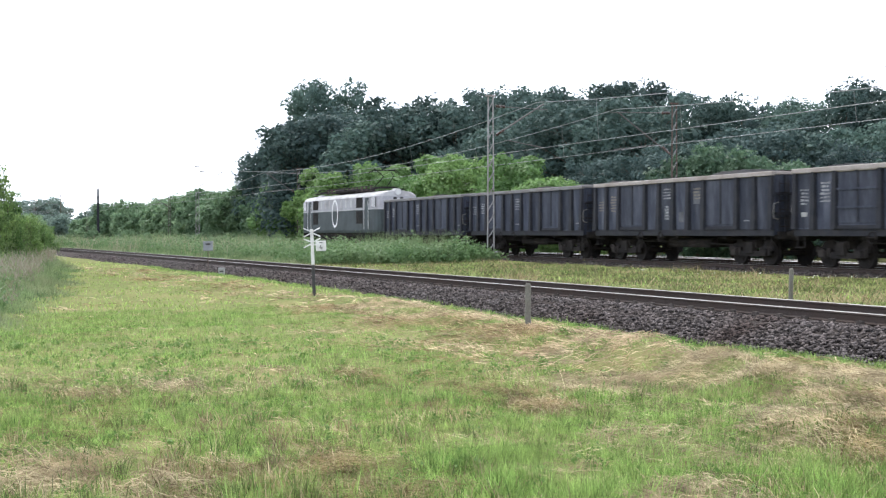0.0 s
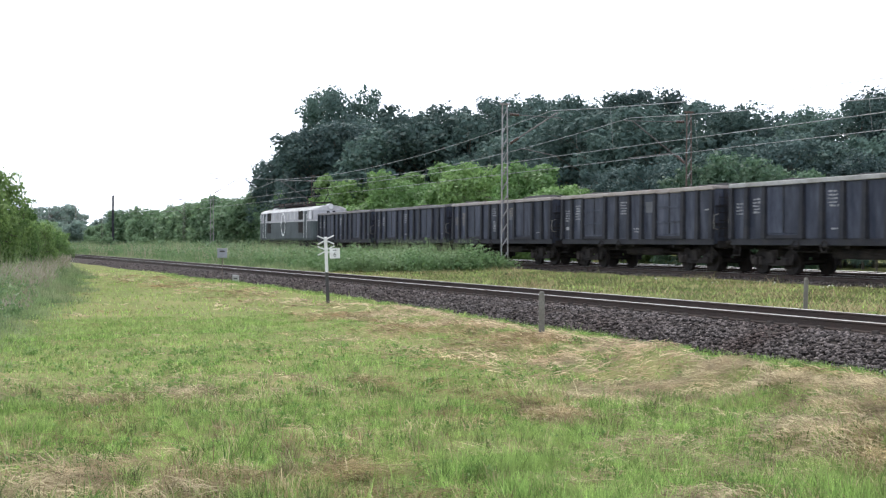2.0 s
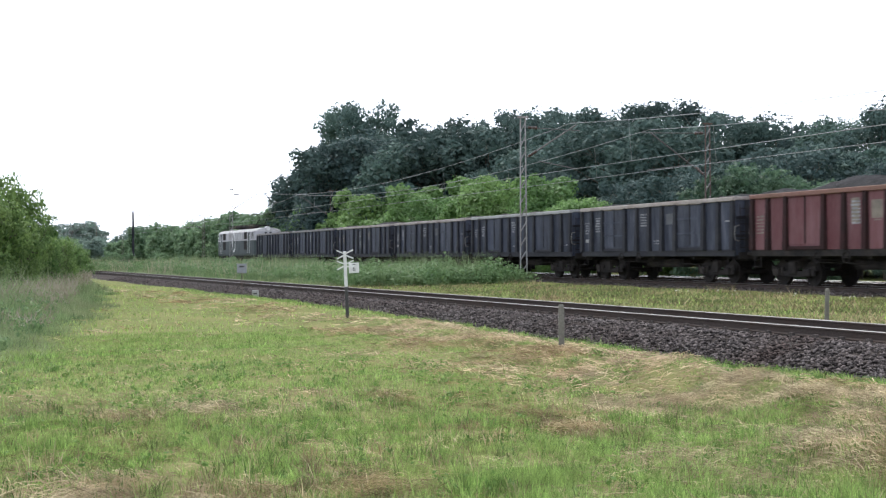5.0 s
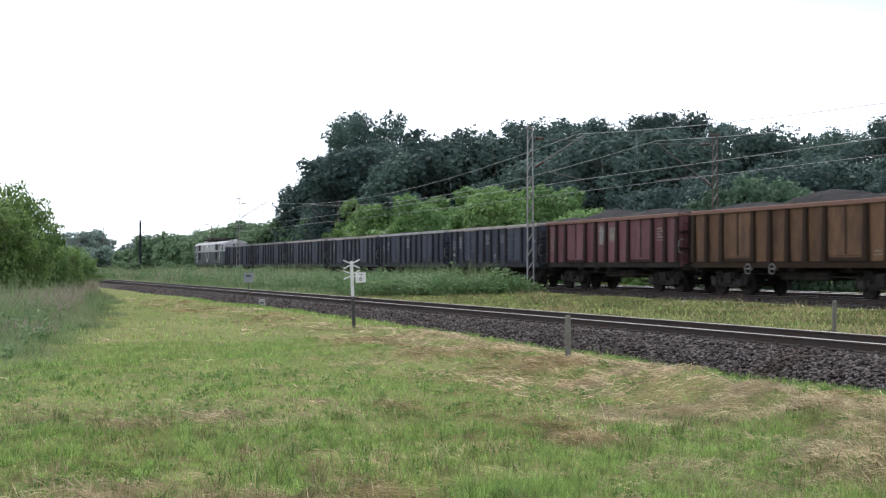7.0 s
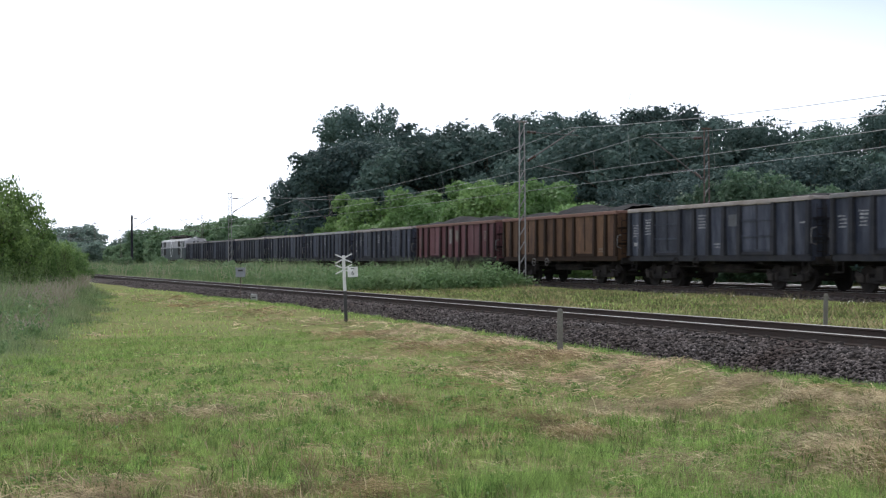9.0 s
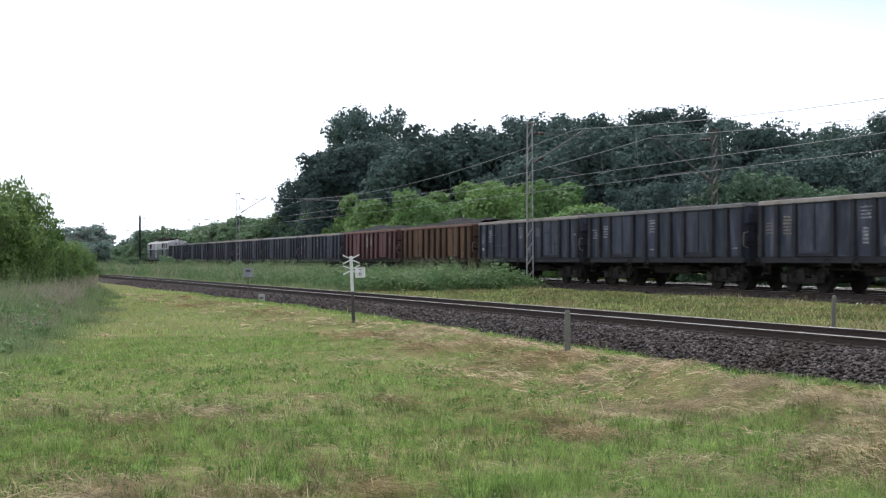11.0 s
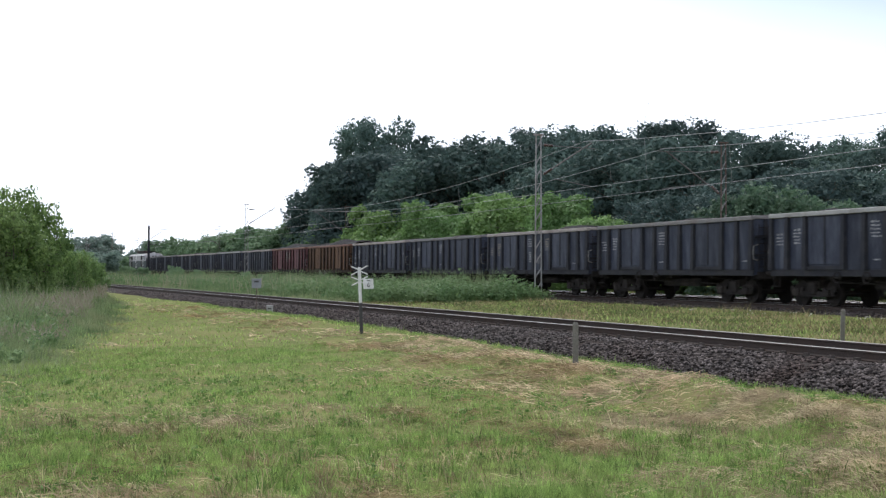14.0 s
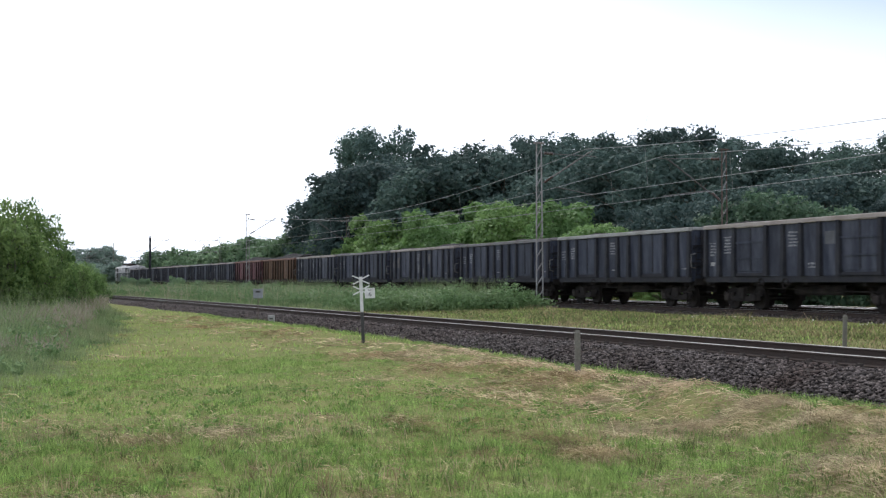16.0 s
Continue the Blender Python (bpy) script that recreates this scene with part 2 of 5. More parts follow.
M_BRACKET = surface("dull_bracket_steel", (0.07, 0.07, 0.07), (0.12, 0.118, 0.115), (0.09, 0.08, 0.075), 20.0, 1.0, 0.65, 0.1, depth=0.004, gloss=0.2)
M_WIRE = surface("weathered_copper_wire", (0.23, 0.235, 0.245), (0.31, 0.315, 0.32), (0.23, 0.225, 0.22), 20.0, 1.0, 0.5, 0.0, metal=0.5)
M_INSUL = surface("brown_insulator_glaze", (0.06, 0.035, 0.028), (0.08, 0.05, 0.04), (0.06, 0.04, 0.033), 20.0, 2.0, 0.25, 0.0)
M_CONCRETE = surface("weathered_concrete", (0.12, 0.115, 0.1), (0.19, 0.182, 0.16), (0.095, 0.086, 0.07), 25.0, 2.5, 0.9, 0.4, depth=0.01, gloss=0.15)
M_BOX = surface("grey_cabinet_paint", (0.19, 0.2, 0.235), (0.25, 0.265, 0.29), (0.16, 0.165, 0.18), 25.0, 3.0, 0.6, 0.1, depth=0.004)
M_BARK = surface("tree_bark", (0.06, 0.05, 0.04), (0.13, 0.11, 0.09), (0.09, 0.085, 0.06), 12.0, 1.0, 0.95, 0.8, depth=0.05)
# the wood: the blue of distance haze is put into both leaf colours
M_OAK = leafy("hazed_oak_leaves", (0.049, 0.086, 0.076), (0.084, 0.130, 0.112), (0.079, 0.122, 0.106), rough=0.7, gloss=0.15, vary=0.35)
M_OAK_B = leafy("hazed_dark_ash_leaves", (0.042, 0.073, 0.069), (0.071, 0.110, 0.102), (0.067, 0.104, 0.097), rough=0.7, gloss=0.15, vary=0.35)
M_ROBINIA = leafy("robinia_leaves", (0.085, 0.165, 0.05), (0.17, 0.29, 0.10), (0.15, 0.24, 0.095), through_light=0.45, gloss=0.3)
M_BRAKE = leafy("wood_edge_leaves", (0.052, 0.098, 0.062), (0.096, 0.155, 0.095), (0.09, 0.14, 0.09), through_light=0.4, gloss=0.15)
# far trees: the haze of distance is mixed into a paler grey-green leaf colour
M_FAR_HAZE = leafy("hazed_far_leaves", (0.11, 0.165, 0.14), (0.18, 0.24, 0.205), (0.17, 0.23, 0.195), through_light=0.45, gloss=0.15)
M_HEDGE = leafy("hedge_leaves", (0.088, 0.155, 0.084), (0.175, 0.265, 0.145), (0.16, 0.235, 0.14), through_light=0.45, gloss=0.15)
M_THICKET = leafy("thicket_leaves", (0.06, 0.115, 0.04), (0.18, 0.28, 0.09), (0.19, 0.25, 0.11), coarse=0.7, through_light=0.5, gloss=0.1)
M_GRASS = leafy("meadow_grass", (0.07, 0.136, 0.032), (0.34, 0.49, 0.142), (0.39, 0.42, 0.17), coarse=1.1, through_light=0.4, dryness=0.45, clump=0.42)
M_VERGE = leafy("verge_grass", (0.028, 0.05, 0.017), (0.098, 0.132, 0.046), (0.145, 0.115, 0.06), coarse=0.6, dryness=0.85, clump=0.45, clump_scale=2.2)
M_WEED = leafy("weed_leaves", (0.065, 0.125, 0.052), (0.15, 0.24, 0.1), (0.19, 0.235, 0.125), coarse=0.4, through_light=0.35, dryness=0.7)
M_TUFT = leafy("rank_grass", (0.035, 0.075, 0.022), (0.22, 0.31, 0.09), (0.27, 0.27, 0.12), coarse=1.2, through_light=0.35, clump=0.55, clump_scale=4.0)
M_HERB = leafy("herb_leaves", (0.085, 0.155, 0.04), (0.2, 0.31, 0.085), (0.16, 0.23, 0.07), coarse=1.5, through_light=0.35)
M_TALL = leafy("tall_verge_grass", (0.07, 0.125, 0.056), (0.185, 0.262, 0.12), (0.30, 0.29, 0.19), coarse=0.35, dryness=0.62, clump=0.36, clump_scale=1.6)
M_HAY = leafy("cut_hay", (0.12, 0.082, 0.048), (0.58, 0.48, 0.305), (0.29, 0.21, 0.125), coarse=1.4, through_light=0.2, rough=0.75, dryness=0.85, clump=0.5, clump_scale=2.6)
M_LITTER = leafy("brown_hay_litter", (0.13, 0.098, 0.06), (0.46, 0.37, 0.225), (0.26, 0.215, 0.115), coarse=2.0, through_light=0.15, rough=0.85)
M_FLOWER = leafy("white_petals", (0.5, 0.5, 0.46), (0.72, 0.72, 0.68), (0.6, 0.6, 0.5), coarse=1.0, through_light=0.3)
M_PLUME = leafy("dry_seed_heads", (0.22, 0.19, 0.14), (0.36, 0.32, 0.26), (0.2, 0.2, 0.12), coarse=1.0, through_light=0.25)


# ---- mesh helpers ----
def link_mesh(name, me, material, parent=None, label=""):
    ob = new(name, me)
    for m in material if isinstance(material, (list, tuple)) else (material,):
        me.materials.append(m)
    ob.parent = parent
    return tagged(ob, label)


def part(name, bm, material, parent=None, label=""):
    """Links a bmesh as one mesh object under a thing or a part."""
    me = bpy.data.meshes.new(name)
    bm.normal_update()
    bm.to_mesh(me)
    bm.free()
    return link_mesh(name, me, material, parent, label)


def tri_mesh(name, verts, faces, material, parent=None, smooth=False):
    """One mesh from numpy arrays of corners and triangles."""
    me = bpy.data.meshes.new(name)
    me.vertices.add(len(verts))
    me.vertices.foreach_set("co", np.asarray(verts, np.float32).ravel())
    me.loops.add(faces.size)
    me.loops.foreach_set("vertex_index", np.asarray(faces, np.int32).ravel())
    me.polygons.add(len(faces))
    me.polygons.foreach_set("loop_start", np.arange(0, faces.size, 3, dtype=np.int32))
    me.update(calc_edges=True)
    if smooth:
        me.polygons.foreach_set("use_smooth", np.ones(len(faces), bool))
    return link_mesh(name, me, material, parent)


def box(bm, x0, x1, y0, y1, z0, z1, bevel=0.0):
    r = bmesh.ops.create_cube(bm, size=1.0, matrix=Matrix.LocRotScale(((x0 + x1) / 2, (y0 + y1) / 2, (z0 + z1) / 2), None, (abs(x1 - x0), abs(y1 - y0), abs(z1 - z0))))
    if bevel:
        edges = list({e for v in r["verts"] for e in v.link_edges})
        bmesh.ops.bevel(bm, geom=edges, offset=bevel, segments=1, affect="EDGES", profile=0.5)
    return bm


def boxes(*rows, bevel=0.0):
    bm = bmesh.new()
    for r in rows:
        box(bm, *r, bevel=bevel)
    return bm


def rod(bm, a, b, r, n=6, r2=None):
    a, b = Vector(a), Vector(b)
    d = b - a
    m = Matrix.Translation((a + b) / 2) @ d.to_track_quat("Z", "Y").to_matrix().to_4x4()
    bmesh.ops.create_cone(bm, cap_ends=True, segments=n, radius1=r, radius2=r if r2 is None else r2, depth=d.length, matrix=m)
    return bm


def rods(*rows, n=6):
    bm = bmesh.new()
    for r in rows:
        rod(bm, *r, n=n)
    return bm


def sweep(bm, path, profile, closed=True):
    """Sweeps a profile of (side, up) along a path of points that runs level or nearly so."""
    rings = []
    for i, p in enumerate(path):
        a, b = Vector(path[max(0, i - 1)]), Vector(path[min(len(path) - 1, i + 1)])
        d = (b - a).normalized()
        side = Vector((-d.y, d.x, 0)).normalized()
        rings.append([bm.verts.new(Vector(p) + side * u + Vector((0, 0, v))) for u, v in profile])
    k = len(profile)
    for r0, r1 in zip(rings, rings[1:]):
        for j in range(k if closed else k - 1):
            bm.faces.new((r0[j], r0[(j + 1) % k], r1[(j + 1) % k], r1[j]))
    if closed:
        bm.faces.new(rings[0][::-1])
        bm.faces.new(rings[-1])
    return bm


def tube(bm, path, r, n=5):
    """One unbroken tube along a path."""
    pts, rings = [Vector(p) for p in path], []
    for i, p in enumerate(pts):
        d = (pts[min(len(pts) - 1, i + 1)] - pts[max(0, i - 1)]).normalized()
        a = d.cross(Vector((0, 0, 1)) if abs(d.z) < 0.9 else Vector((1, 0, 0))).normalized()
        b = d.cross(a)
        rad = r[i] if isinstance(r, (list, tuple)) else r
        rings.append([bm.verts.new(p + (a * math.cos(6.2832 * k / n) + b * math.sin(6.2832 * k / n)) * rad) for k in range(n)])
    for r0, r1 in zip(rings, rings[1:]):
        for k in range(n):
            bm.faces.new((r0[k], r0[(k + 1) % n], r1[(k + 1) % n], r1[k]))
    bm.faces.new(rings[0][::-1])
    bm.faces.new(rings[-1])
    return bm


def empty(name, m=None):
    ob = new(name)
    ob.empty_display_size = 0.2
    if m is not None:
        ob.matrix_basis = m
    return ob


# ---- the lie of the land ----
def main_y(x):
    """The main line's middle: straight, then a wide bend towards the camera's side."""
    return 28.77 - 1.367e-4 * np.maximum(0, -np.asarray(x, float) - 50) ** 2


def near_y(x):
    x = np.asarray(x, float)
    return 14.2 + 0.033 * x - 6e-5 * np.minimum(x, 0) ** 2 - 1.2e-3 * np.minimum(x + 98, 0) ** 2 * (x > -170) - (6.22 + 0.1728 * np.abs(x + 170)) * (x <= -170)


def step(e0, e1, v):
    t = np.clip((v - e0) / (e1 - e0), 0, 1)
    return t * t * (3 - 2 * t)


def waves(x, y, scale, seed):
    """Smooth noise between about -1 and 1."""
    r = np.random.RandomState(seed)
    out = np.zeros(np.broadcast(x, y).shape)
    for k in range(7):
        a, f, p = r.uniform(0, 6.283), scale * r.uniform(0.6, 1.9), r.uniform(0, 6.283)
        out = out + np.sin(f * (x * math.cos(a) + y * math.sin(a)) + p + 0.8 * np.sin(0.6 * f * (x * math.sin(a) - y * math.cos(a)) + 2 * p))
    return out / 3.6


# low heaps of cut hay in the meadow: x, y, half length, half width, height
HEAPS = [(-14.6, 8.4, 1.9, 0.55, 0.24), (-12.7, 8.1, 1.1, 0.45, 0.24), (-10.7, 7.9, 1.3, 0.5, 0.26), (-8.0, 6.6, 1.1, 0.45, 0.14), (-9.7, 8.8, 1.6, 0.7, 0.12),
         (-17.8, 8.7, 2.2, 0.5, 0.12), (-27.0, 9.2, 3.6, 0.6, 0.13), (-21.5, 8.5, 1.6, 0.5, 0.12)]


def ground_z(x, y):
    x, y = np.asarray(x, float), np.asarray(y, float)
    u, v = y - near_y(x), y - main_y(x)
    z = -0.56 + 0.035 * waves(x, y, 0.55, 3) + 0.018 * waves(x, y, 1.9, 4)
    for hx, hy, a, b, h in HEAPS:
        z = z + h * np.exp(-((x - hx) / a) ** 2 - ((y - hy) / b) ** 2) * (0.85 + 0.3 * waves(x, y, 3.2, 6))
    z = z + 0.055 * step(-8.0, -6.0, u) * (1 - step(-3.4, -2.4, u)) * waves(x, y, 2.6, 5)
    z = z - 0.10 * step(-4.0, -2.3, u) * (1 - step(2.2, 3.5, u))
    z = z + 0.12 * step(-4.2, -2.4, u) * (1 - step(-1.6, -1.0, u)) * step(-24, -36, x)
    z = z + 0.16 * step(2.4, 5.0, u) + 0.05 * step(-6.0, -3.0, v) - 0.1 * step(7, 12, v)
    far = step(120, 700, np.hypot(x, y))
    return z * (1 - far) - 0.6 * far


def spaced(lo, hi, core_lo, core_hi, d):
    core = np.arange(core_lo, core_hi + d / 2, d)
    out_hi = core_hi + np.cumsum(d * 1.25 ** np.arange(1, 60))
    out_lo = core_lo - np.cumsum(d * 1.25 ** np.arange(1, 60))
    return np.concatenate([[lo], out_lo[out_lo > lo][::-1], core, out_hi[out_hi < hi], [hi]])


def build_ground():
    xs, ys = spaced(-2600, 1500, -62, 4, 0.4), spaced(-1800, 2200, -3, 34, 0.3)
    gx, gy = np.meshgrid(xs, ys, indexing="ij")
    verts = np.stack([gx, gy, ground_z(gx, gy)], -1).reshape(-1, 3)
    n = len(ys)
    i = (np.arange(len(xs) - 1)[:, None] * n + np.arange(n - 1)[None]).ravel()
    faces = np.concatenate([np.stack([i, i + n, i + n + 1], 1), np.stack([i, i + n + 1, i + 1], 1)])
    tagged(tri_mesh("ground", verts, faces, M_SOIL, smooth=True), "mown green meadow ground with dry yellow patches", "ground", kind="structure")


build_ground()


# ---- tracks ----
RAIL_PROFILE = [(-0.07, -0.16), (0.07, -0.16), (0.07, -0.145), (0.012, -0.125), (0.012, -0.045), (0.036, -0.035), (0.036, -0.006), (0.028, 0.0), (-0.028, 0.0), (-0.036, -0.006), (-0.036, -0.035), (-0.012, -0.045), (-0.012, -0.125), (-0.07, -0.145)]


def stations(x0, x1, d):
    return np.append(np.arange(x0, x1, d), x1)


def build_track(label, line, top, x0, x1, bed_profile, sleeper_x0, sleeper_x1, worn=None):
    bed = bmesh.new()
    path = [(x, float(line(x)), top) for x in stations(x0, x1, 4.0)]
    sweep(bed, path, bed_profile)
    tagged(part("ballast_bed", bed, M_BALLAST), "bed of grey-brown crushed stone under the " + label, "ballast", kind="structure")
    track = tagged(empty("railway_track"), label, "railway track", kind="structure")
    for side in (-0.7535, 0.7535):
        bm = bmesh.new()
        sweep(bm, [(x, float(line(x)) + side, top) for x in stations(x0, x1, 4.0)], RAIL_PROFILE)
        for f in bm.faces:
            if f.normal.z == 0:
                f.normal_update()
            if abs(f.normal.z) > 0.6 and f.calc_center_median().z > top - 0.012:
                f.material_index = 1
        part("rail", bm, [M_RAIL, worn or M_RAILTOP], track, "rusty steel rail with a bright running surface")
    bm = boxes((-0.125, 0.125, -1.27, 1.27, -0.36, -0.185), bevel=0.02)
    for s in (-1, 1):
        box(bm, -0.16, 0.16, s * 0.7535 - 0.17, s * 0.7535 + 0.17, -0.186, -0.162)
        for k in (-1, 1):
            box(bm, -0.05, 0.05, s * 0.7535 + k * 0.11 - 0.035, s * 0.7535 + k * 0.11 + 0.035, -0.163, -0.11)
    first = part("sleeper", bm, M_SLEEPER, track)
    n = int((sleeper_x1 - sleeper_x0) / 0.62)
    for i in range(n):
        x = sleeper_x0 + 0.62 * i
        ob = first if i == 0 else new("sleeper", first.data)
        ob.parent = track
        ob.matrix_basis = pose(x, float(line(x)), top)
    return track


NEAR_TOP = -0.12
build_track("single side track with rusty rails on stone ballast", near_y, NEAR_TOP, -330.0, 12.0, [(-2.35, -0.62), (-1.75, -0.33), (-1.45, -0.205), (1.45, -0.205), (1.9, -0.3), (2.6, -0.5), (2.6, -0.75), (-2.35, -0.75)][::-1], -110.0, -4.0)
MAIN_TOP = -0.1
build_track("main line track with worn rails under the train", main_y, MAIN_TOP, -420.0, 40.0, [(-3.0, -0.55), (-1.6, -0.21), (1.6, -0.21), (2.0, -0.26), (2.0, -0.75), (-3.0, -0.75)][::-1], -110.0, -18.0, M_RAILBRIGHT)
build_track("second main line track behind the train", lambda x: main_y(x) + 4.6, MAIN_TOP, -420.0, 40.0, [(-2.6, -0.27), (-1.6, -0.21), (1.6, -0.21), (3.2, -0.62), (3.2, -0.75), (-2.6, -0.75)][::-1], -80.0, -24.0, M_RAILBRIGHT)


# ---- the train ----
PITCH = 14.04
LEADS = [(0.0, -91.77), (16.0, -241.15)]


def lead(t):
    """Where the train stands at t: the place of the body end ahead of the first wagon, less one wagon."""
    return float(np.interp(t, [a for a, _ in LEADS], [b for _, b in LEADS]))


def on_line(x):
    """The pose of a vehicle whose middle is at x on the main line."""
    h = 5.0
    turn = math.degrees(math.atan2(float(main_y(x + h) - main_y(x - h)), 2 * h))
    return pose(x, float(main_y(x)), 0, 0, 0, turn)


def wheelset(parent, x, r=0.46):
    bm = bmesh.new()
    rod(bm, (0, -1.0, 0), (0, 1.0, 0), 0.085, n=10)
    for s in (-1, 1):
        rod(bm, (0, s * 0.69, 0), (0, s * 0.715, 0), r + 0.03, n=28)
        rod(bm, (0, s * 0.715, 0), (0, s * 0.82, 0), r, n=28)
        for k in range(6):
            a = k * math.pi / 3
            rod(bm, (0.6 * r * math.cos(a), s * 0.815, 0.6 * r * math.sin(a)), (0.6 * r * math.cos(a), s * 0.832, 0.6 * r * math.sin(a)), 0.07, n=8)
    ob = part("wheelset", bm, M_WHEEL, parent, "steel wheel pair with a worn bright tread")
    ob.matrix_basis = pose(x, 0, r)
    return ob


def wagon_bogie(parent, x):
    bm = bmesh.new()
    for s in (-1, 1):
        for a, b in (((-1.25, 0.62), (-0.55, 0.42)), ((1.25, 0.62), (0.55, 0.42)), ((-0.55, 0.42), (0.55, 0.42))):
            d = Vector((b[0] - a[0], 0, b[1] - a[1]))
            m = Matrix.Translation(((a[0] + b[0]) / 2, s * 1.0, (a[1] + b[1]) / 2)) @ Matrix.Rotation(-math.atan2(d.z, d.x), 4, "Y")
            bmesh.ops.create_cube(bm, size=1.0, matrix=m @ Matrix.Diagonal((d.length + 0.1, 0.09, 0.2, 1)))
        for k in (-0.9, 0.9):
            box(bm, k - 0.15, k + 0.15, s * 0.95, s * 1.16, 0.33, 0.6, bevel=0.03)
            for q in (-0.25, 0.25):
                rod(bm, (k + q, s * 1.02, 0.36), (k + q, s * 1.02, 0.66), 0.075, n=8)
        box(bm, -0.22, 0.22, s * 0.9, s * 1.12, 0.4, 0.86, bevel=0.03)
    box(bm, -0.28, 0.28, -1.0, 1.0, 0.62, 0.9, bevel=0.03)
    ob = part("bogie", bm, M_GRIME, parent, "grimy cast bogie")
    ob.matrix_basis = pose(x, 0, MAIN_TOP)
    for k in (-0.9, 0.9):
        wheelset(ob, k)
    return ob


def buffers(parent, x, s, z=1.05):
    for y in (-0.875, 0.875):
        bm = rods(((x, y, z), (x + s * 0.4, y, z), 0.1), ((x + s * 0.35, y, z), (x + s * 0.57, y, z), 0.075), n=10)
        rod(bm, (x + s * 0.57, y, z), (x + s * 0.6, y, z), 0.22, n=16)
        part("buffer", bm, M_GRIME, parent)


def open_wagon(paint, shaded_paint, rim, barred, seed, marks, label, sill=None, patches=(), heap=0.18):
    """A bogie open wagon: 12 bays a side between pressed posts, two pairs of doors a side, ladders, coal heaped inside."""
    rnd = random.Random(seed)
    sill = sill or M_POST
    wagon = tagged(empty("coal_wagon"), label, "freight wagon", group="coal wagons of the train")
    half, w, z0, z1 = 6.45, 1.42, 1.22, 3.25
    bay = 2 * half / 12
    bm = boxes((-half, half, -w + 0.02, w - 0.02, 1.1, 1.24))
    box(bm, -half - 0.05, half + 0.05, -0.35, 0.35, 0.78, 1.12)
    for x in (-half, -3.2, 0, 3.2, half):
        box(bm, x - 0.1, x + 0.1, -1.3, 1.3, 0.86, 1.12)
    for s in (-1, 1):
        box(bm, -1.5, 1.5, s * 0.55 - 0.22, s * 0.55 + 0.22, 0.5, 0.86, bevel=0.08)
        rod(bm, (-3.4, s * 0.8, 0.75), (3.4, s * 0.8, 0.62), 0.03)
    part("underframe", bm, M_GRIME, wagon, "sooty steel underframe with brake gear")
    for s in (-1, 1):
        # sheet wall between the sill and the rim
        bm = boxes((-half, half, s * w - 0.02, s * w + 0.02, z0 - 0.02, z1 - 0.08))
        part("side_wall", bm, paint, wagon)
        bm = boxes((-half, half, s * (w - 0.03), s * (w + 0.025), 0.96, z0 - 0.02), bevel=0.012)
        part("side_sill", bm, sill, wagon, "dusty lower sill")
        bm = boxes((-half - 0.03, half + 0.03, s * (w - 0.05), s * (w + 0.125), z1 - 0.16, z1), bevel=0.018)
        part("top_rim", bm, rim, wagon, "scraped paler top rim")
        for i in range(13):
            x = -half + bay * i
            middle = i in (3, 9)
            if middle:
                bm = boxes((x - 0.035, x + 0.035, s * (w + 0.018), s * (w + 0.055), z0 + 0.2, z1 - 0.14))
            else:
                # pressed hat-section post, tapering upwards
                a, b = 0.14, 0.10
                bm = bmesh.new()
                x = min(max(x, -half + 0.1), half - 0.1)
                ring = [(x - a, w + 0.018, z0 - 0.02), (x - a * 0.8, w + 0.16, z0 - 0.02), (x + a * 0.8, w + 0.16, z0 - 0.02), (x + a, w + 0.018, z0 - 0.02)]
                rin2 = [(x - b, w + 0.018, z1 - 0.12), (x - b * 0.8, w + 0.12, z1 - 0.12), (x + b * 0.8, w + 0.12, z1 - 0.12), (x + b, w + 0.018, z1 - 0.12)]
                v0 = [bm.verts.new((p[0], s * p[1], p[2])) for p in ring]
                v1 = [bm.verts.new((p[0], s * p[1], p[2])) for p in rin2]
                for j in range(4):
                    bm.faces.new((v0[j], v0[(j + 1) % 4], v1[(j + 1) % 4], v1[j]))
                bm.faces.new(v0)
                bm.faces.new(v1)
                bmesh.ops.recalc_face_normals(bm, faces=bm.faces)
            # the darker post colour carries the shade that parts ribs from panels
            part("post", bm, shaded_paint, wagon, "pressed-steel post with shade put into its colour")
        for c in (3, 9):
            for k in (0, 1):
                x0 = -half + bay * (c - 1 + k) + (0.12 if k == 0 else 0.045)
                x1 = x0 + bay - 0.165
                bm = boxes((x0, x1, s * (w + 0.018), s * (w + 0.04), z0 + 0.16, z1 - 0.2), bevel=0.008)
                door = part("door", bm, paint, wagon, "hinged steel side door")
                levels = (1.9, 2.5) if barred else ()
                for z in levels:
                    part("door_bar", boxes((x0 - 0.02, x1 + 0.02, s * (w + 0.036), s * (w + 0.075), z - 0.035, z + 0.035)), paint, door)
                bm = rods(((x0 + 0.05, s * (w + 0.08), z1 - 0.16), (x1 - 0.05, s * (w + 0.08), z1 - 0.16), 0.03))
                part("door_hinge", bm, rim if barred else paint, door)
            x0 = -half + bay * (c - 1)
            bm = boxes((x0 + 0.05, x0 + 2 * bay - 0.05, s * (w + 0.02), s * (w + 0.09), z0 - 0.02, z0 + 0.1))
            part("door_sill", bm, shaded_paint, wagon)
        for k in range(12):
            if k not in (2, 3, 8, 9):
                x0 = -half + bay * k
                part("panel", boxes((x0 + 0.16, x0 + bay - 0.16, s * (w + 0.0195), s * (w + 0.0255), z0 + 0.02, z1 - 0.18)), paint, wagon)
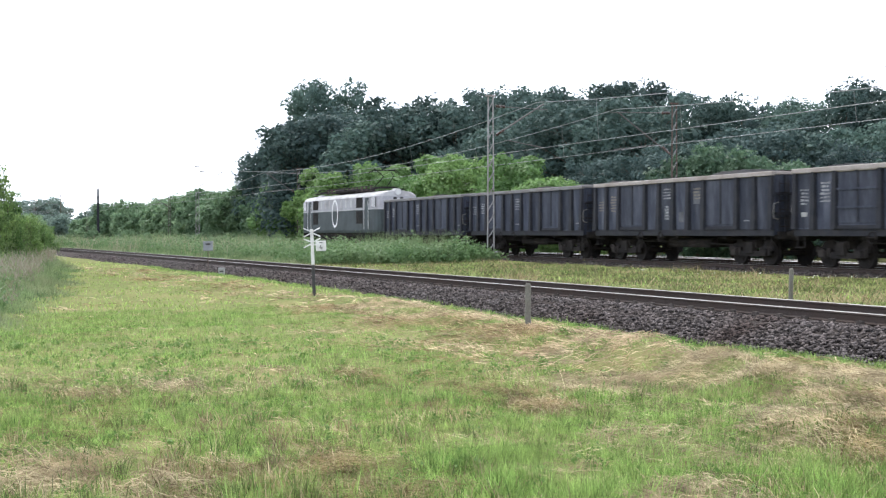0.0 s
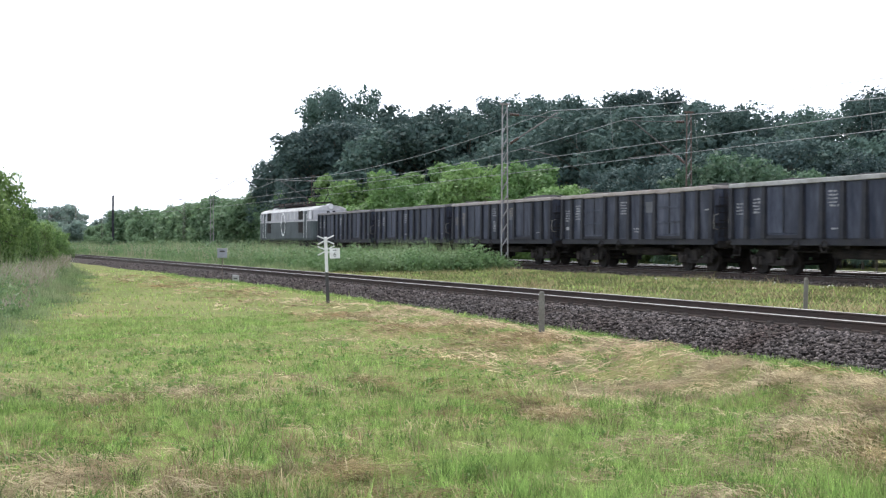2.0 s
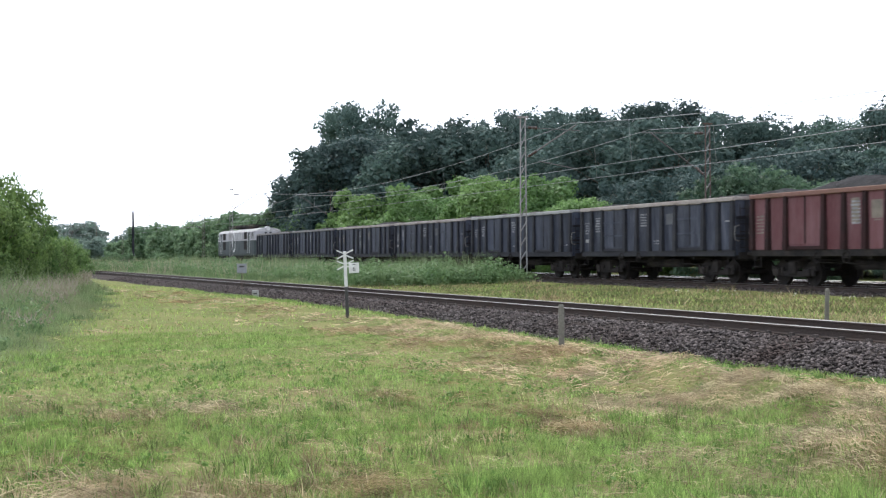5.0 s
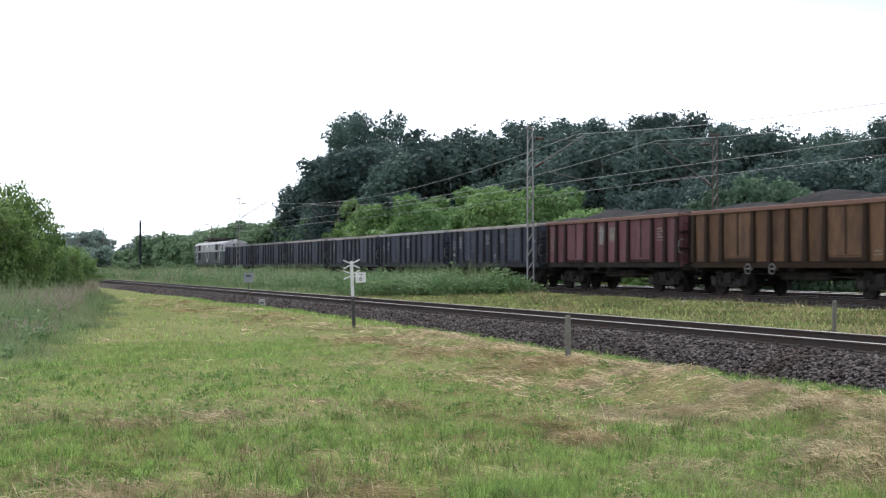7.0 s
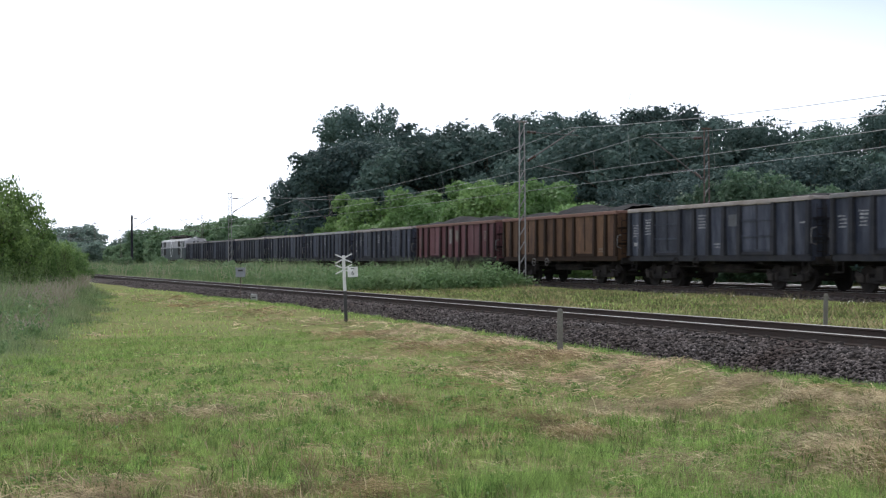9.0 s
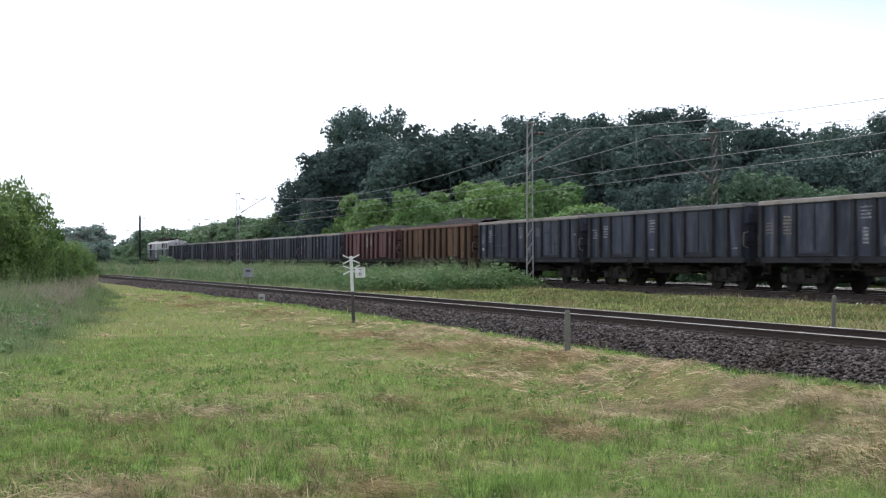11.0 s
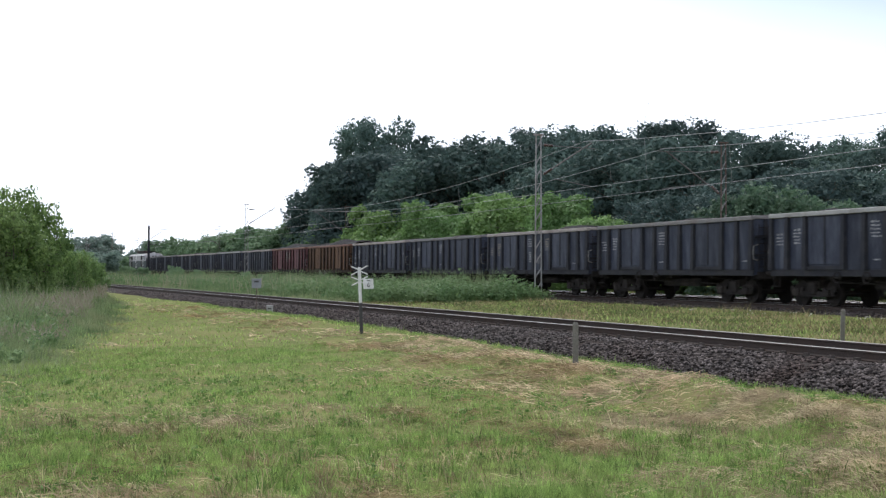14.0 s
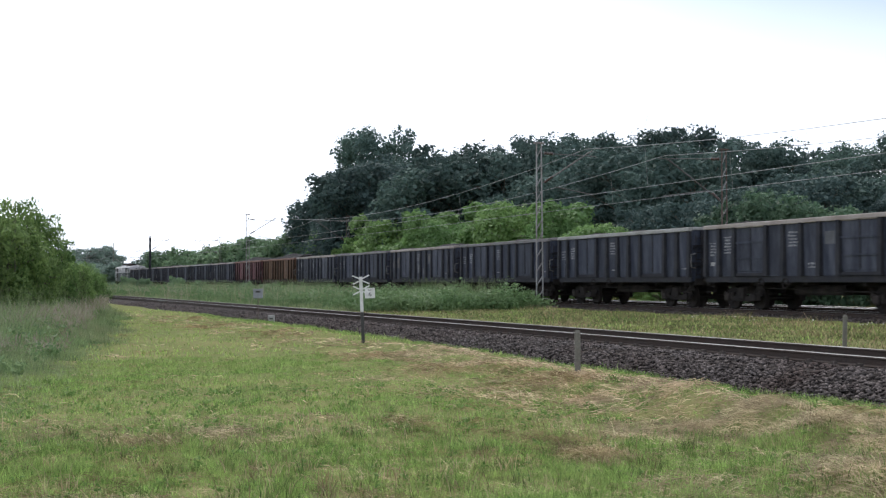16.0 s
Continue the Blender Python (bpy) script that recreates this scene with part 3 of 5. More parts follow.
        for x in (-half - 0.07, half + 0.07):
            bm = tube(bmesh.new(), [(x, s * (w - 0.12), 1.55), (x, s * (w + 0.06), 1.6), (x, s * (w + 0.09), 1.85), (x, s * (w + 0.06), 2.1), (x, s * (w - 0.12), 2.15)], 0.022, n=6)
            part("grab_handle", bm, M_RIM_GREY, wagon, "pale bent grab handle")
        for x in (-2.55, -1.0):
            bm = tube(bmesh.new(), [(x + 0.19 * math.cos(a * math.pi / 8), s * (w + 0.04), 0.92 + 0.19 * math.sin(a * math.pi / 8)) for a in range(17)], 0.024, n=6)
            rod(bm, (x, s * (w - 0.2), 0.92), (x, s * (w + 0.05), 0.92), 0.04)
            rod(bm, (x - 0.19, s * (w + 0.04), 0.92), (x + 0.19, s * (w + 0.04), 0.92), 0.016)
            part("brake_wheel", bm, M_RIM_GREY if s < 0 and seed == 7 else M_GRIME, wagon, "spoked brake wheel")
        for x in (-half + 0.35, half - 0.35):
            bm = boxes((x - 0.2, x + 0.2, s * (w - 0.02), s * (w + 0.1), 0.56, 0.6), (x - 0.2, x - 0.17, s * w - 0.01, s * w + 0.02, 0.58, 0.95), (x + 0.17, x + 0.2, s * w - 0.01, s * w + 0.02, 0.58, 0.95))
            part("shunter_step", bm, M_GRIME, wagon)
    for s in (-1, 1):
        bm = boxes((s * half - 0.03, s * half + 0.03, -w, w, 1.0, z1 - 0.05))
        part("end_wall", bm, paint, wagon)
        for y in (-0.95, -0.35, 0.35, 0.95):
            part("end_post", boxes((s * (half + 0.028), s * (half + 0.1), y - 0.07, y + 0.07, 1.1, z1 - 0.12)), shaded_paint, wagon)
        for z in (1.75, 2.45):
            part("end_beam", boxes((s * (half + 0.028), s * (half + 0.12), -w, w, z - 0.05, z + 0.05)), shaded_paint, wagon)
        part("end_rim", boxes((s * (half - 0.05), s * (half + 0.08), -w, w, z1 - 0.12, z1 + 0.004), bevel=0.018), rim, wagon)
        bm = rods(*[((s * (half + 0.14), -1.3, z), (s * (half + 0.14), -0.9, z), 0.014) for z in (1.3, 1.6, 1.9, 2.2, 2.5, 2.8)])
        for y in (-1.3, -0.9):
            rod(bm, (s * (half + 0.14), y, 1.2), (s * (half + 0.14), y, 2.95), 0.014)
        part("ladder", bm, M_GRIME, wagon)
        buffers(wagon, s * half, s)
    # lettering too small to read: plain bars on the bays
    for bayno, z, lines, wid, m in marks:
        xm = -half + bay * (bayno + 0.5)
        bm = bmesh.new()
        for k in range(lines):
            x = xm - wid / 2 + rnd.uniform(0, 0.1)
            while x < xm + wid / 2 - 0.05:
                ww = min(rnd.uniform(0.05, 0.22), xm + wid / 2 - x)
                box(bm, x, x + ww, -(w + 0.027), -(w + 0.0315), z - 0.12 * k, z - 0.12 * k + rnd.uniform(0.04, 0.075))
                x += ww + rnd.uniform(0.02, 0.07)
        tagged(part("lettering", bm, m, wagon, "faded block of painted lettering"), kind="stuff")
    for bayno, z, wid, hgt, m in patches:
        xm = -half + bay * (bayno + 0.5)
        part("paint_patch", boxes((xm - wid / 2, xm + wid / 2, -(w + 0.0262), -(w + 0.0292), z, z + hgt)), m, wagon, "repainted patch on the side")
    # the load
    nx, ny = 64, 12
    gx, gy = np.meshgrid(np.linspace(-half + 0.05, half - 0.05, nx), np.linspace(-w + 0.03, w - 0.03, ny), indexing="ij")
    r = np.random.RandomState(seed)
    hump = np.sin(np.pi * (gy + w) / (2 * w)) ** 0.7
    gz = 3.11 + hump * heap * (1.0 + 0.6 * np.sin(gx * 0.9 + seed) * np.sin(gx * 0.37 + 2 * seed)) + r.normal(0, 0.028, gx.shape)
    i = (np.arange(nx - 1)[:, None] * ny + np.arange(ny - 1)[None]).ravel()
    f = np.concatenate([np.stack([i, i + ny, i + ny + 1], 1), np.stack([i, i + ny + 1, i + 1], 1)])
    tagged(tri_mesh("coal_load", np.stack([gx, gy, gz], -1).reshape(-1, 3), f, M_COAL, wagon), "black coal heaped to the rim")
    for x in (-4.5, 4.5):
        wagon_bogie(wagon, x)
    return wagon


MARKS_A = [(0, 2.45, 4, 0.45, M_MARK), (1, 2.6, 5, 0.5, M_MARK), (5, 2.75, 5, 0.55, M_MARK), (5, 1.5, 1, 0.4, M_MARK), (11, 1.5, 1, 0.5, M_MARK)]
MARKS_B = [(0, 2.5, 5, 0.45, M_MARK), (1, 2.7, 6, 0.5, M_MARK), (5, 2.75, 5, 0.6, M_MARK), (6, 1.6, 2, 0.4, M_MARK), (11, 2.3, 1, 0.35, M_MARK)]
MARKS_C = [(0, 2.4, 4, 0.45, M_MARK_TAN), (1, 2.6, 6, 0.55, M_MARK_TAN), (5, 2.8, 4, 0.6, M_MARK), (5, 2.1, 5, 0.3, M_MARK), (7, 2.75, 4, 0.5, M_MARK_TAN), (10, 1.5, 1, 0.4, M_MARK)]
MARKS_R = [(5, 2.75, 7, 0.5, M_MARK), (6, 2.6, 5, 0.45, M_MARK_TAN), (0, 2.4, 6, 0.5, M_MARK_TAN), (10, 2.6, 5, 0.5, M_MARK_TAN)]
MARKS_O = [(10, 1.5, 2, 0.4, M_MARK_TAN)]
DARK_LABEL = "dark grey steel open wagon, dusty, heaped with coal"
STYLES = {
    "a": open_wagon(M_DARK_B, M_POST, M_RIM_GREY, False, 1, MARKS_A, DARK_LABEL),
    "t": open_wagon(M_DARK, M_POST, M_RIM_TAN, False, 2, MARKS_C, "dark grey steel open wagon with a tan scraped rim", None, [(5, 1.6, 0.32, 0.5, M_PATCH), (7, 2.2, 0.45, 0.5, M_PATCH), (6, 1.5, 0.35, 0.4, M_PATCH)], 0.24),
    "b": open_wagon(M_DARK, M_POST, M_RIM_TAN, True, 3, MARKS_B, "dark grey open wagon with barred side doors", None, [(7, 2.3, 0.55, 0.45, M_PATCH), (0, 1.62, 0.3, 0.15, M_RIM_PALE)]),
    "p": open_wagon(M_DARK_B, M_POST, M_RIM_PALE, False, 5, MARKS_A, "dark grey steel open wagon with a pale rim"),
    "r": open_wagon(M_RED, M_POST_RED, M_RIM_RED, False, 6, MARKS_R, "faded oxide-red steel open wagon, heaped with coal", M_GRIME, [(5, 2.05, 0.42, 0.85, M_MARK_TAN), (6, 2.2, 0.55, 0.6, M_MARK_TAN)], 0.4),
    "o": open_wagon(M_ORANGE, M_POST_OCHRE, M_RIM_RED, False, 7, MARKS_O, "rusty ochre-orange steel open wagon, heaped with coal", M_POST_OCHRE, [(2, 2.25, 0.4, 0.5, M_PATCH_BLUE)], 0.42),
}
ORDER = "aatbpbrobatapbaa"
WAGONS, placed = [], set()
for i, kind in enumerate(ORDER):
    m = on_line(lead(0) + PITCH * (i + 1) + 6.45)
    if kind in placed:
        WAGONS.append(copy_thing(STYLES[kind], m))
    else:
        placed.add(kind)
        STYLES[kind].matrix_basis = m
        WAGONS.append(STYLES[kind])


def locomotive():
    """A six-axle electric locomotive, two cabs, two-tone grey with a pale roof."""
    loco = tagged(empty("electric_locomotive"), "two-tone grey electric locomotive with pale roof and raised pantograph", "locomotive")
    E = 9.15

    def end_x(z):
        return E - 0.42 * max(0.0, (z - 2.3) / 1.6) ** 1.2

    def shell(name, profile, material, label=""):
        """profile: (y, z) from the near sill over the roof or wall band; mirrored, lofted between the rounded noses."""
        ring = [(-y, z) for y, z in profile] + [(y, z) for y, z in reversed(profile)]
        bm = bmesh.new()
        rows = []
        for sgn, back, nar in ((-1, 0.0, 0.74), (-1, 0.1, 0.88), (-1, 0.35, 0.965), (-1, 0.9, 1.0), (1, 0.9, 1.0), (1, 0.35, 0.965), (1, 0.1, 0.88), (1, 0.0, 0.74)):
            rows.append([bm.verts.new((sgn * (end_x(z) - back), y * nar, z)) for y, z in ring])
        k = len(ring)
        for a, b in zip(rows, rows[1:]):
            for j in range(k):
                bm.faces.new((a[j], a[(j + 1) % k], b[(j + 1) % k], b[j]))
        bm.faces.new(rows[0])
        bm.faces.new(rows[-1])
        bmesh.ops.recalc_face_normals(bm, faces=bm.faces)
        return part(name, bm, material, loco, label)

    shell("lower_body", [(1.46, 1.12), (1.5, 1.3), (1.5, 2.68)], M_LOCO_LOW, "mid-grey lower body side")
    shell("waist_stripe", [(1.505, 2.68), (1.505, 2.74)], M_LOCO_ROOF, "pale waist stripe")
    shell("upper_body", [(1.5, 2.74), (1.47, 3.55)], M_LOCO_UP, "light grey upper body side")
    shell("roof", [(1.5, 3.55), (1.4, 3.7), (1.12, 3.84), (0.6, 3.93), (0.2, 3.96)], M_LOCO_ROOF, "pale grey curved roof")
    part("underframe", boxes((-8.5, 8.5, -1.25, 1.25, 0.85, 1.14), (-1.6, 1.6, -1.2, 1.2, 0.35, 0.9), bevel=0.03), M_GRIME, loco, "dark underframe with battery boxes")
    for s in (-1, 1):
        for e in (-1, 1):
            for name, x0, x1, z0, z1, m in (("side_window", 7.75, 8.5, 2.82, 3.5, M_GLASS), ("louvre", 4.55, 5.85, 2.84, 3.55, M_GRIME), ("louvre", 4.55, 5.85, 1.75, 2.62, M_GRIME)):
                ob = part(name, boxes((e * x0, e * x1, s * 1.475, s * 1.515, z0, z1), bevel=0.01), m, loco)
                if name == "louvre":
                    for k in range(6):
                        z = z0 + (k + 0.5) * (z1 - z0) / 6
                        part("slat", boxes((e * (x0 + 0.05), e * (x1 - 0.05), s * 1.512, s * 1.53, z - 0.03, z + 0.015)), M_GRIME, ob)
            door = part("cab_door", boxes((e * 6.4, e * 7.1, s * 1.495, s * 1.515, 1.3, 3.5), bevel=0.006), M_LOCO_LOW, loco, "cab door with white handrails")
            for x in (6.3, 7.2):
                part("handrail", rods(((e * x, s * 1.56, 1.35), (e * x, s * 1.56, 3.3), 0.016)), M_WHITE, door, "white handrail")
            part("step", boxes((e * 6.45, e * 7.05, s * 1.3, s * 1.5, 0.45, 0.5), (e * 6.45, e * 6.5, s * 1.4, s * 1.45, 0.45, 1.15), (e * 7.0, e * 7.05, s * 1.4, s * 1.45, 0.55, 1.15)), M_GRIME, loco)
        for x in (-3.9, -2.9, -1.9, 0.9, 2.0, 3.2):
            part("panel_window", boxes((x, x + 0.32, s * 1.48, s * 1.5, 2.9, 3.45), bevel=0.006), M_LOCO_ROOF, loco, "pale translucent panel window")
        # plain oval ring painted on the side
        bm = bmesh.new()
        inner, outer = [], []
        for k in range(36):
            a = k * math.pi / 18
            inner.append(bm.verts.new((-0.3 + 0.58 * math.cos(a), s * 1.525, 2.5 + 0.86 * math.sin(a))))
            outer.append(bm.verts.new((-0.3 + 0.72 * math.cos(a), s * 1.525, 2.5 + 1.02 * math.sin(a))))
        for k in range(36):
            bm.faces.new((inner[k], inner[(k + 1) % 36], outer[(k + 1) % 36], outer[k]))
        bmesh.ops.solidify(bm, geom=bm.faces[:], thickness=0.012)
        part("oval_emblem", bm, M_EMBLEM, loco, "white oval ring emblem")
    for e in (-1, 1):
        for s in (-1, 1):
            bm = bmesh.new()
            vs = [(end_x(2.85) + 0.012, s * 0.12, 2.85), (end_x(2.85) + 0.012 - 0.05, s * 1.08, 2.85), (end_x(3.5) + 0.012 - 0.05, s * 1.03, 3.5), (end_x(3.5) + 0.012, s * 0.12, 3.5)]
            bm.faces.new([bm.verts.new((e * x, y, z)) for x, y, z in vs])
            bmesh.ops.solidify(bm, geom=bm.faces[:], thickness=0.02)
            part("windscreen", bm, M_GLASS, loco, "dark cab windscreen")
            lamp = part("headlight", rods(((e * (E - 0.06), s * 0.85, 1.62), (e * (E + 0.08), s * 0.85, 1.62), 0.16), n=14), M_LOCO_LOW, loco)
            part("lens", rods(((e * (E + 0.07), s * 0.85, 1.62), (e * (E + 0.095), s * 0.85, 1.62), 0.13), n=14), M_LENS, lamp)
        lamp = part("roof_headlight", rods(((e * 8.1, 0, 3.84), (e * 8.85, 0, 3.84), 0.25), n=18), M_LOCO_ROOF, loco, "large round headlight in the roof front")
        part("lens", rods(((e * 8.84, 0, 3.84), (e * 8.87, 0, 3.84), 0.2), n=18), M_LENS, lamp)
        buffers(loco, e * 9.05, e)
        part("buffer_beam", boxes((e * 8.85, e * 9.1, -1.35, 1.35, 0.8, 1.2), bevel=0.03), M_GRIME, loco)
        bm = boxes((e * 5.15 - 2.6, e * 5.15 + 2.6, -1.18, -1.05, 0.55, 0.85), (e * 5.15 - 2.6, e * 5.15 + 2.6, 1.05, 1.18, 0.55, 0.85), (e * 5.15 - 0.4, e * 5.15 + 0.4, -1.1, 1.1, 0.5, 0.9), bevel=0.03)
        bogie = part("bogie", bm, M_GRIME, loco)
        bogie.matrix_basis = pose(0, 0, MAIN_TOP)
        for k in (-1.75, 0.0, 1.75):
            wheelset(bogie, e * 5.15 + k, 0.625)
    # roof gear
    for x in np.linspace(-5.2, 4.8, 11):
        ob = part("roof_insulator", rods(((x, -0.5, 4.05), (x, -0.5, 4.36), 0.07), n=8), M_INSUL, loco)
    part("roof_busbar", rods(((-5.4, -0.5, 4.38), (5.4, -0.5, 4.38), 0.03)), M_GRIME, loco)
    part("resistor_housing", boxes((-2.6, -0.6, -0.75, 0.75, 4.0, 4.3), (0.2, 2.2, -0.75, 0.75, 4.0, 4.26), bevel=0.05), M_GRIME, loco, "dark roof resistor housing")
    for side in (-1.0, 1.0):
        part("roof_walkway", boxes((-7.2, 7.2, side - 0.14, side + 0.14, 4.07, 4.11)), M_GRIME, loco)
    for e, up in ((1, True), (-1, False)):
        x = e * 6.1
        panto = part("pantograph", boxes((x - 0.9, x + 0.9, -0.64, -0.56, 4.18, 4.26), (x - 0.9, x + 0.9, 0.56, 0.64, 4.18, 4.26), (x - 0.94, x - 0.86, -0.6, 0.6, 4.18, 4.26), (x + 0.86, x + 0.94, -0.6, 0.6, 4.18, 4.26)), M_GRIME, loco, "pantograph raised to the wire" if up else "folded pantograph")
        knee, top = (4.95, 5.42) if up else (4.34, 4.42)
        reach = 1.5 if up else 2.0
        for y in (-0.45, 0.45):
            part("lower_arm", rods(((x - 0.8, y, 4.24), (x + reach * 0.6, y * 0.8, knee), 0.03)), M_GRIME, panto)
            part("upper_arm", rods(((x + reach * 0.6, y * 0.8, knee), (x - 0.2, y * 1.2, top), 0.025)), M_GRIME, panto)
        for k in (-0.25, 0.15):
            bm = bmesh.new()
            pts = [(x + k, -0.98, top - 0.18), (x + k, -0.8, top), (x + k, 0.8, top), (x + k, 0.98, top - 0.18)]
            tube(bm, pts, 0.03)
            part("contact_strip", bm, M_GRIME, panto)
    return loco


LOCO = locomotive()
LOCO_BACK = 0.62 + 0.6 + 9.1


# ---- overhead line ----
def lattice_mast(material, side, label, arm_len=2.75):
    """Twin-leg lattice mast with a bracket that carries the wires over its track; side: +1 reaches towards +y."""
    mast = tagged(empty("catenary_mast"), label, "catenary mast", group="catenary masts along the line")
    H, a0, a1 = 8.3, 0.18, 0.13
    part("footing", boxes((-0.3, 0.3, -0.35, 0.35, -0.5, 0.12), bevel=0.03), M_CONCRETE, mast, "concrete footing")

    def half(z):
        return a0 + (a1 - a0) * z / H
    for s in (-1, 1):
        bm = bmesh.new()
        v = [bm.verts.new((x, s * half(z) + y, z)) for z in (0, H) for x, y in ((-0.045, -0.02), (0.045, -0.02), (0.045, 0.02), (-0.045, 0.02))]
        for j in range(4):
            bm.faces.new((v[j], v[(j + 1) % 4], v[4 + (j + 1) % 4], v[4 + j]))
        bm.faces.new(v[4:])
        part("leg", bm, material, mast)
    for k in range(11):
        z = 0.35 + k * 0.72
        bm = bmesh.new()
        for q in (-0.045, 0.045):
            rod(bm, (q, -half(z), z), (q, half(z + 0.5), z + 0.5), 0.016, n=4)
        part("lacing_bar", bm, M_MAST, mast)
    part("cap_plate", boxes((-0.09, 0.09, -0.26, 0.26, H - 0.02, H + 0.06)), material, mast)
    y1 = side * arm_len
    part("bracket_tube", rods(((0, side * 0.25, 5.55 if side < 0 else 6.3), (0, y1 + (0.25 if side > 0 else 0), 7.75 if side < 0 else 8.02), 0.04)), M_BRACKET, mast, "sloping bracket tube")
    part("top_stay", rods(((0, side * 0.2, 7.8), (0, y1 + side * 0.45, 7.72), 0.022)), M_BRACKET, mast)
    part("registration_arm", rods(((0, side * 0.9, 6.1), (0, y1 + side * 0.2, 5.75), 0.025)), M_BRACKET, mast)
    for (ya, za, yb, zb) in ((0.3, 5.6 if side < 0 else 6.33, 0.75, 5.98 if side < 0 else 6.61), (0.3, 7.8, 0.8, 7.78)):
        # ribbed string: the radius swells and narrows along it
        bm = tube(bmesh.new(), [(0, side * (ya + (yb - ya) * k / 12), za + (zb - za) * k / 12) for k in range(13)], [0.09 if k % 2 else 0.04 for k in range(13)], n=8)
        part("insulator", bm, M_INSUL, mast, "ribbed brown insulator")
    return mast


NEAR_MAST = lattice_mast(M_MAST, 1, "slim grey lattice catenary mast with diagonal lacing")
FAR_MAST = lattice_mast(M_MAST_RUST, -1, "rusty brown lattice catenary mast beyond the line", 3.5)
DARK_MAST = lattice_mast(M_POST, 1, "dark steel catenary mast with a small white plate")
part("number_plate", boxes((0.05, 0.07, -0.16, 0.16, 1.5, 1.9)), M_WHITE, DARK_MAST, "small white plate")
part("mast_cladding", boxes((-0.1, 0.1, -0.15, 0.15, 0.0, 8.2)), M_POST, DARK_MAST, "dark solid mast shaft")
MAST_X = [16.0, -58.4, -131.0, -199.0, -277.0, -350.0]
for i, x in enumerate(MAST_X):
    yn, yf = float(main_y(x)) - 2.64, float(main_y(x)) + 8.2
    for master, y in ((NEAR_MAST, yn), (FAR_MAST, yf)):
        m = pose(x, y, -0.28)
        if i == 3 and master is NEAR_MAST:
            DARK_MAST.matrix_basis = m
        elif i == 0:
            master.matrix_basis = m
        else:
            copy_thing(master, m)


def wire(name, pts, r, label):
    bm = bmesh.new()
    tube(bm, pts, r)
    return tagged(part(name, bm, M_WIRE), label, "overhead wire", group="overhead wires")


for off in (0.0, 4.6):
    knots = sorted(MAST_X)
    carrier, contact = [], []
    for xa, xb in zip(knots, knots[1:]):
        for k in range(12):
            f = k / 12
            x = xa + (xb - xa) * f
            ya, yb = float(main_y(xa)), float(main_y(xb))
            y = ya + (yb - ya) * f + off
            sag = 4 * f * (1 - f)
            carrier.append(Vector((x, y, 7.8 - 1.45 * sag if off < 1 else 7.6 - 1.25 * sag)))
            contact.append(Vector((x, y + 0.15, 5.45 - 0.05 * sag)))
            if k % 2 == 1:
                wire("dropper", [carrier[-1], contact[-1]], 0.006, "thin dropper between the overhead wires")
    wire("carrier_wire", carrier, 0.014, "sagging carrier wire over the main line")
    wire("contact_wire", contact, 0.012, "taut contact wire over the main line")


# ---- trees and shrubs ----
def leaf_cloud(rng, lobes, n, size, shell=0.8, single=False):
    """Leaf sprays scattered through overlapping lobes, thicker towards each lobe's skin. single: one triangle a spray, for trees far off."""
    area = np.array([l[1][0] * l[1][1] + l[1][0] * l[1][2] + l[1][1] * l[1][2] for l in lobes])
    pick = rng.choice(len(lobes), n, p=area / area.sum())
    c, r = np.array([l[0] for l in lobes])[pick], np.array([l[1] for l in lobes])[pick]
    d = rng.normal(size=(n, 3))
    d /= np.linalg.norm(d, axis=1)[:, None]
    rad = shell + (1.06 - shell) * rng.random_sample(n) ** 0.6
    core = rng.random_sample(n) < (0.22 if n > 1000 else 0.0)
    rad = np.where(core, rng.uniform(0.4, 0.8, n), rad)
    stray = (rng.random_sample(n) < 0.08) & ~core
    rad = np.where(stray, rad + rng.uniform(0.04, 0.2, n), rad)
    rad *= 1 + 0.1 * np.sin(5 * d[:, 0] + 3 * pick) * np.sin(6 * d[:, 2] + pick) + 0.07 * np.sin(11 * d[:, 1] + 7 * d[:, 2])
    p = c + d * r * rad[:, None]
    nor = d + rng.normal(size=(n, 3)) * 0.55 + np.array([0, 0, 0.35])
    nor /= np.linalg.norm(nor, axis=1)[:, None]
    t = np.cross(nor, rng.normal(size=(n, 3)))
    t /= np.linalg.norm(t, axis=1)[:, None]
    b = np.cross(nor, t)
    s = (size * rng.uniform(0.45, 1.35, n) * np.where(core, 1.5, 1.0))[:, None]
    if single:
        v = np.stack([p - t * s * 0.5, p + t * s * 0.5, p + b * s * 0.8], 1).reshape(-1, 3)
        return v, np.arange(3 * n).reshape(-1, 3)
    v = np.stack([p - t * s * 0.6, p + b * s * 0.34 - nor * s * 0.10, p + t * s * 0.75, p - b * s * 0.34 - nor * s * 0.12], 1).reshape(-1, 3)
    i = np.arange(n) * 4
    return v, np.concatenate([np.stack([i, i + 1, i + 2], 1), np.stack([i, i + 2, i + 3], 1)])


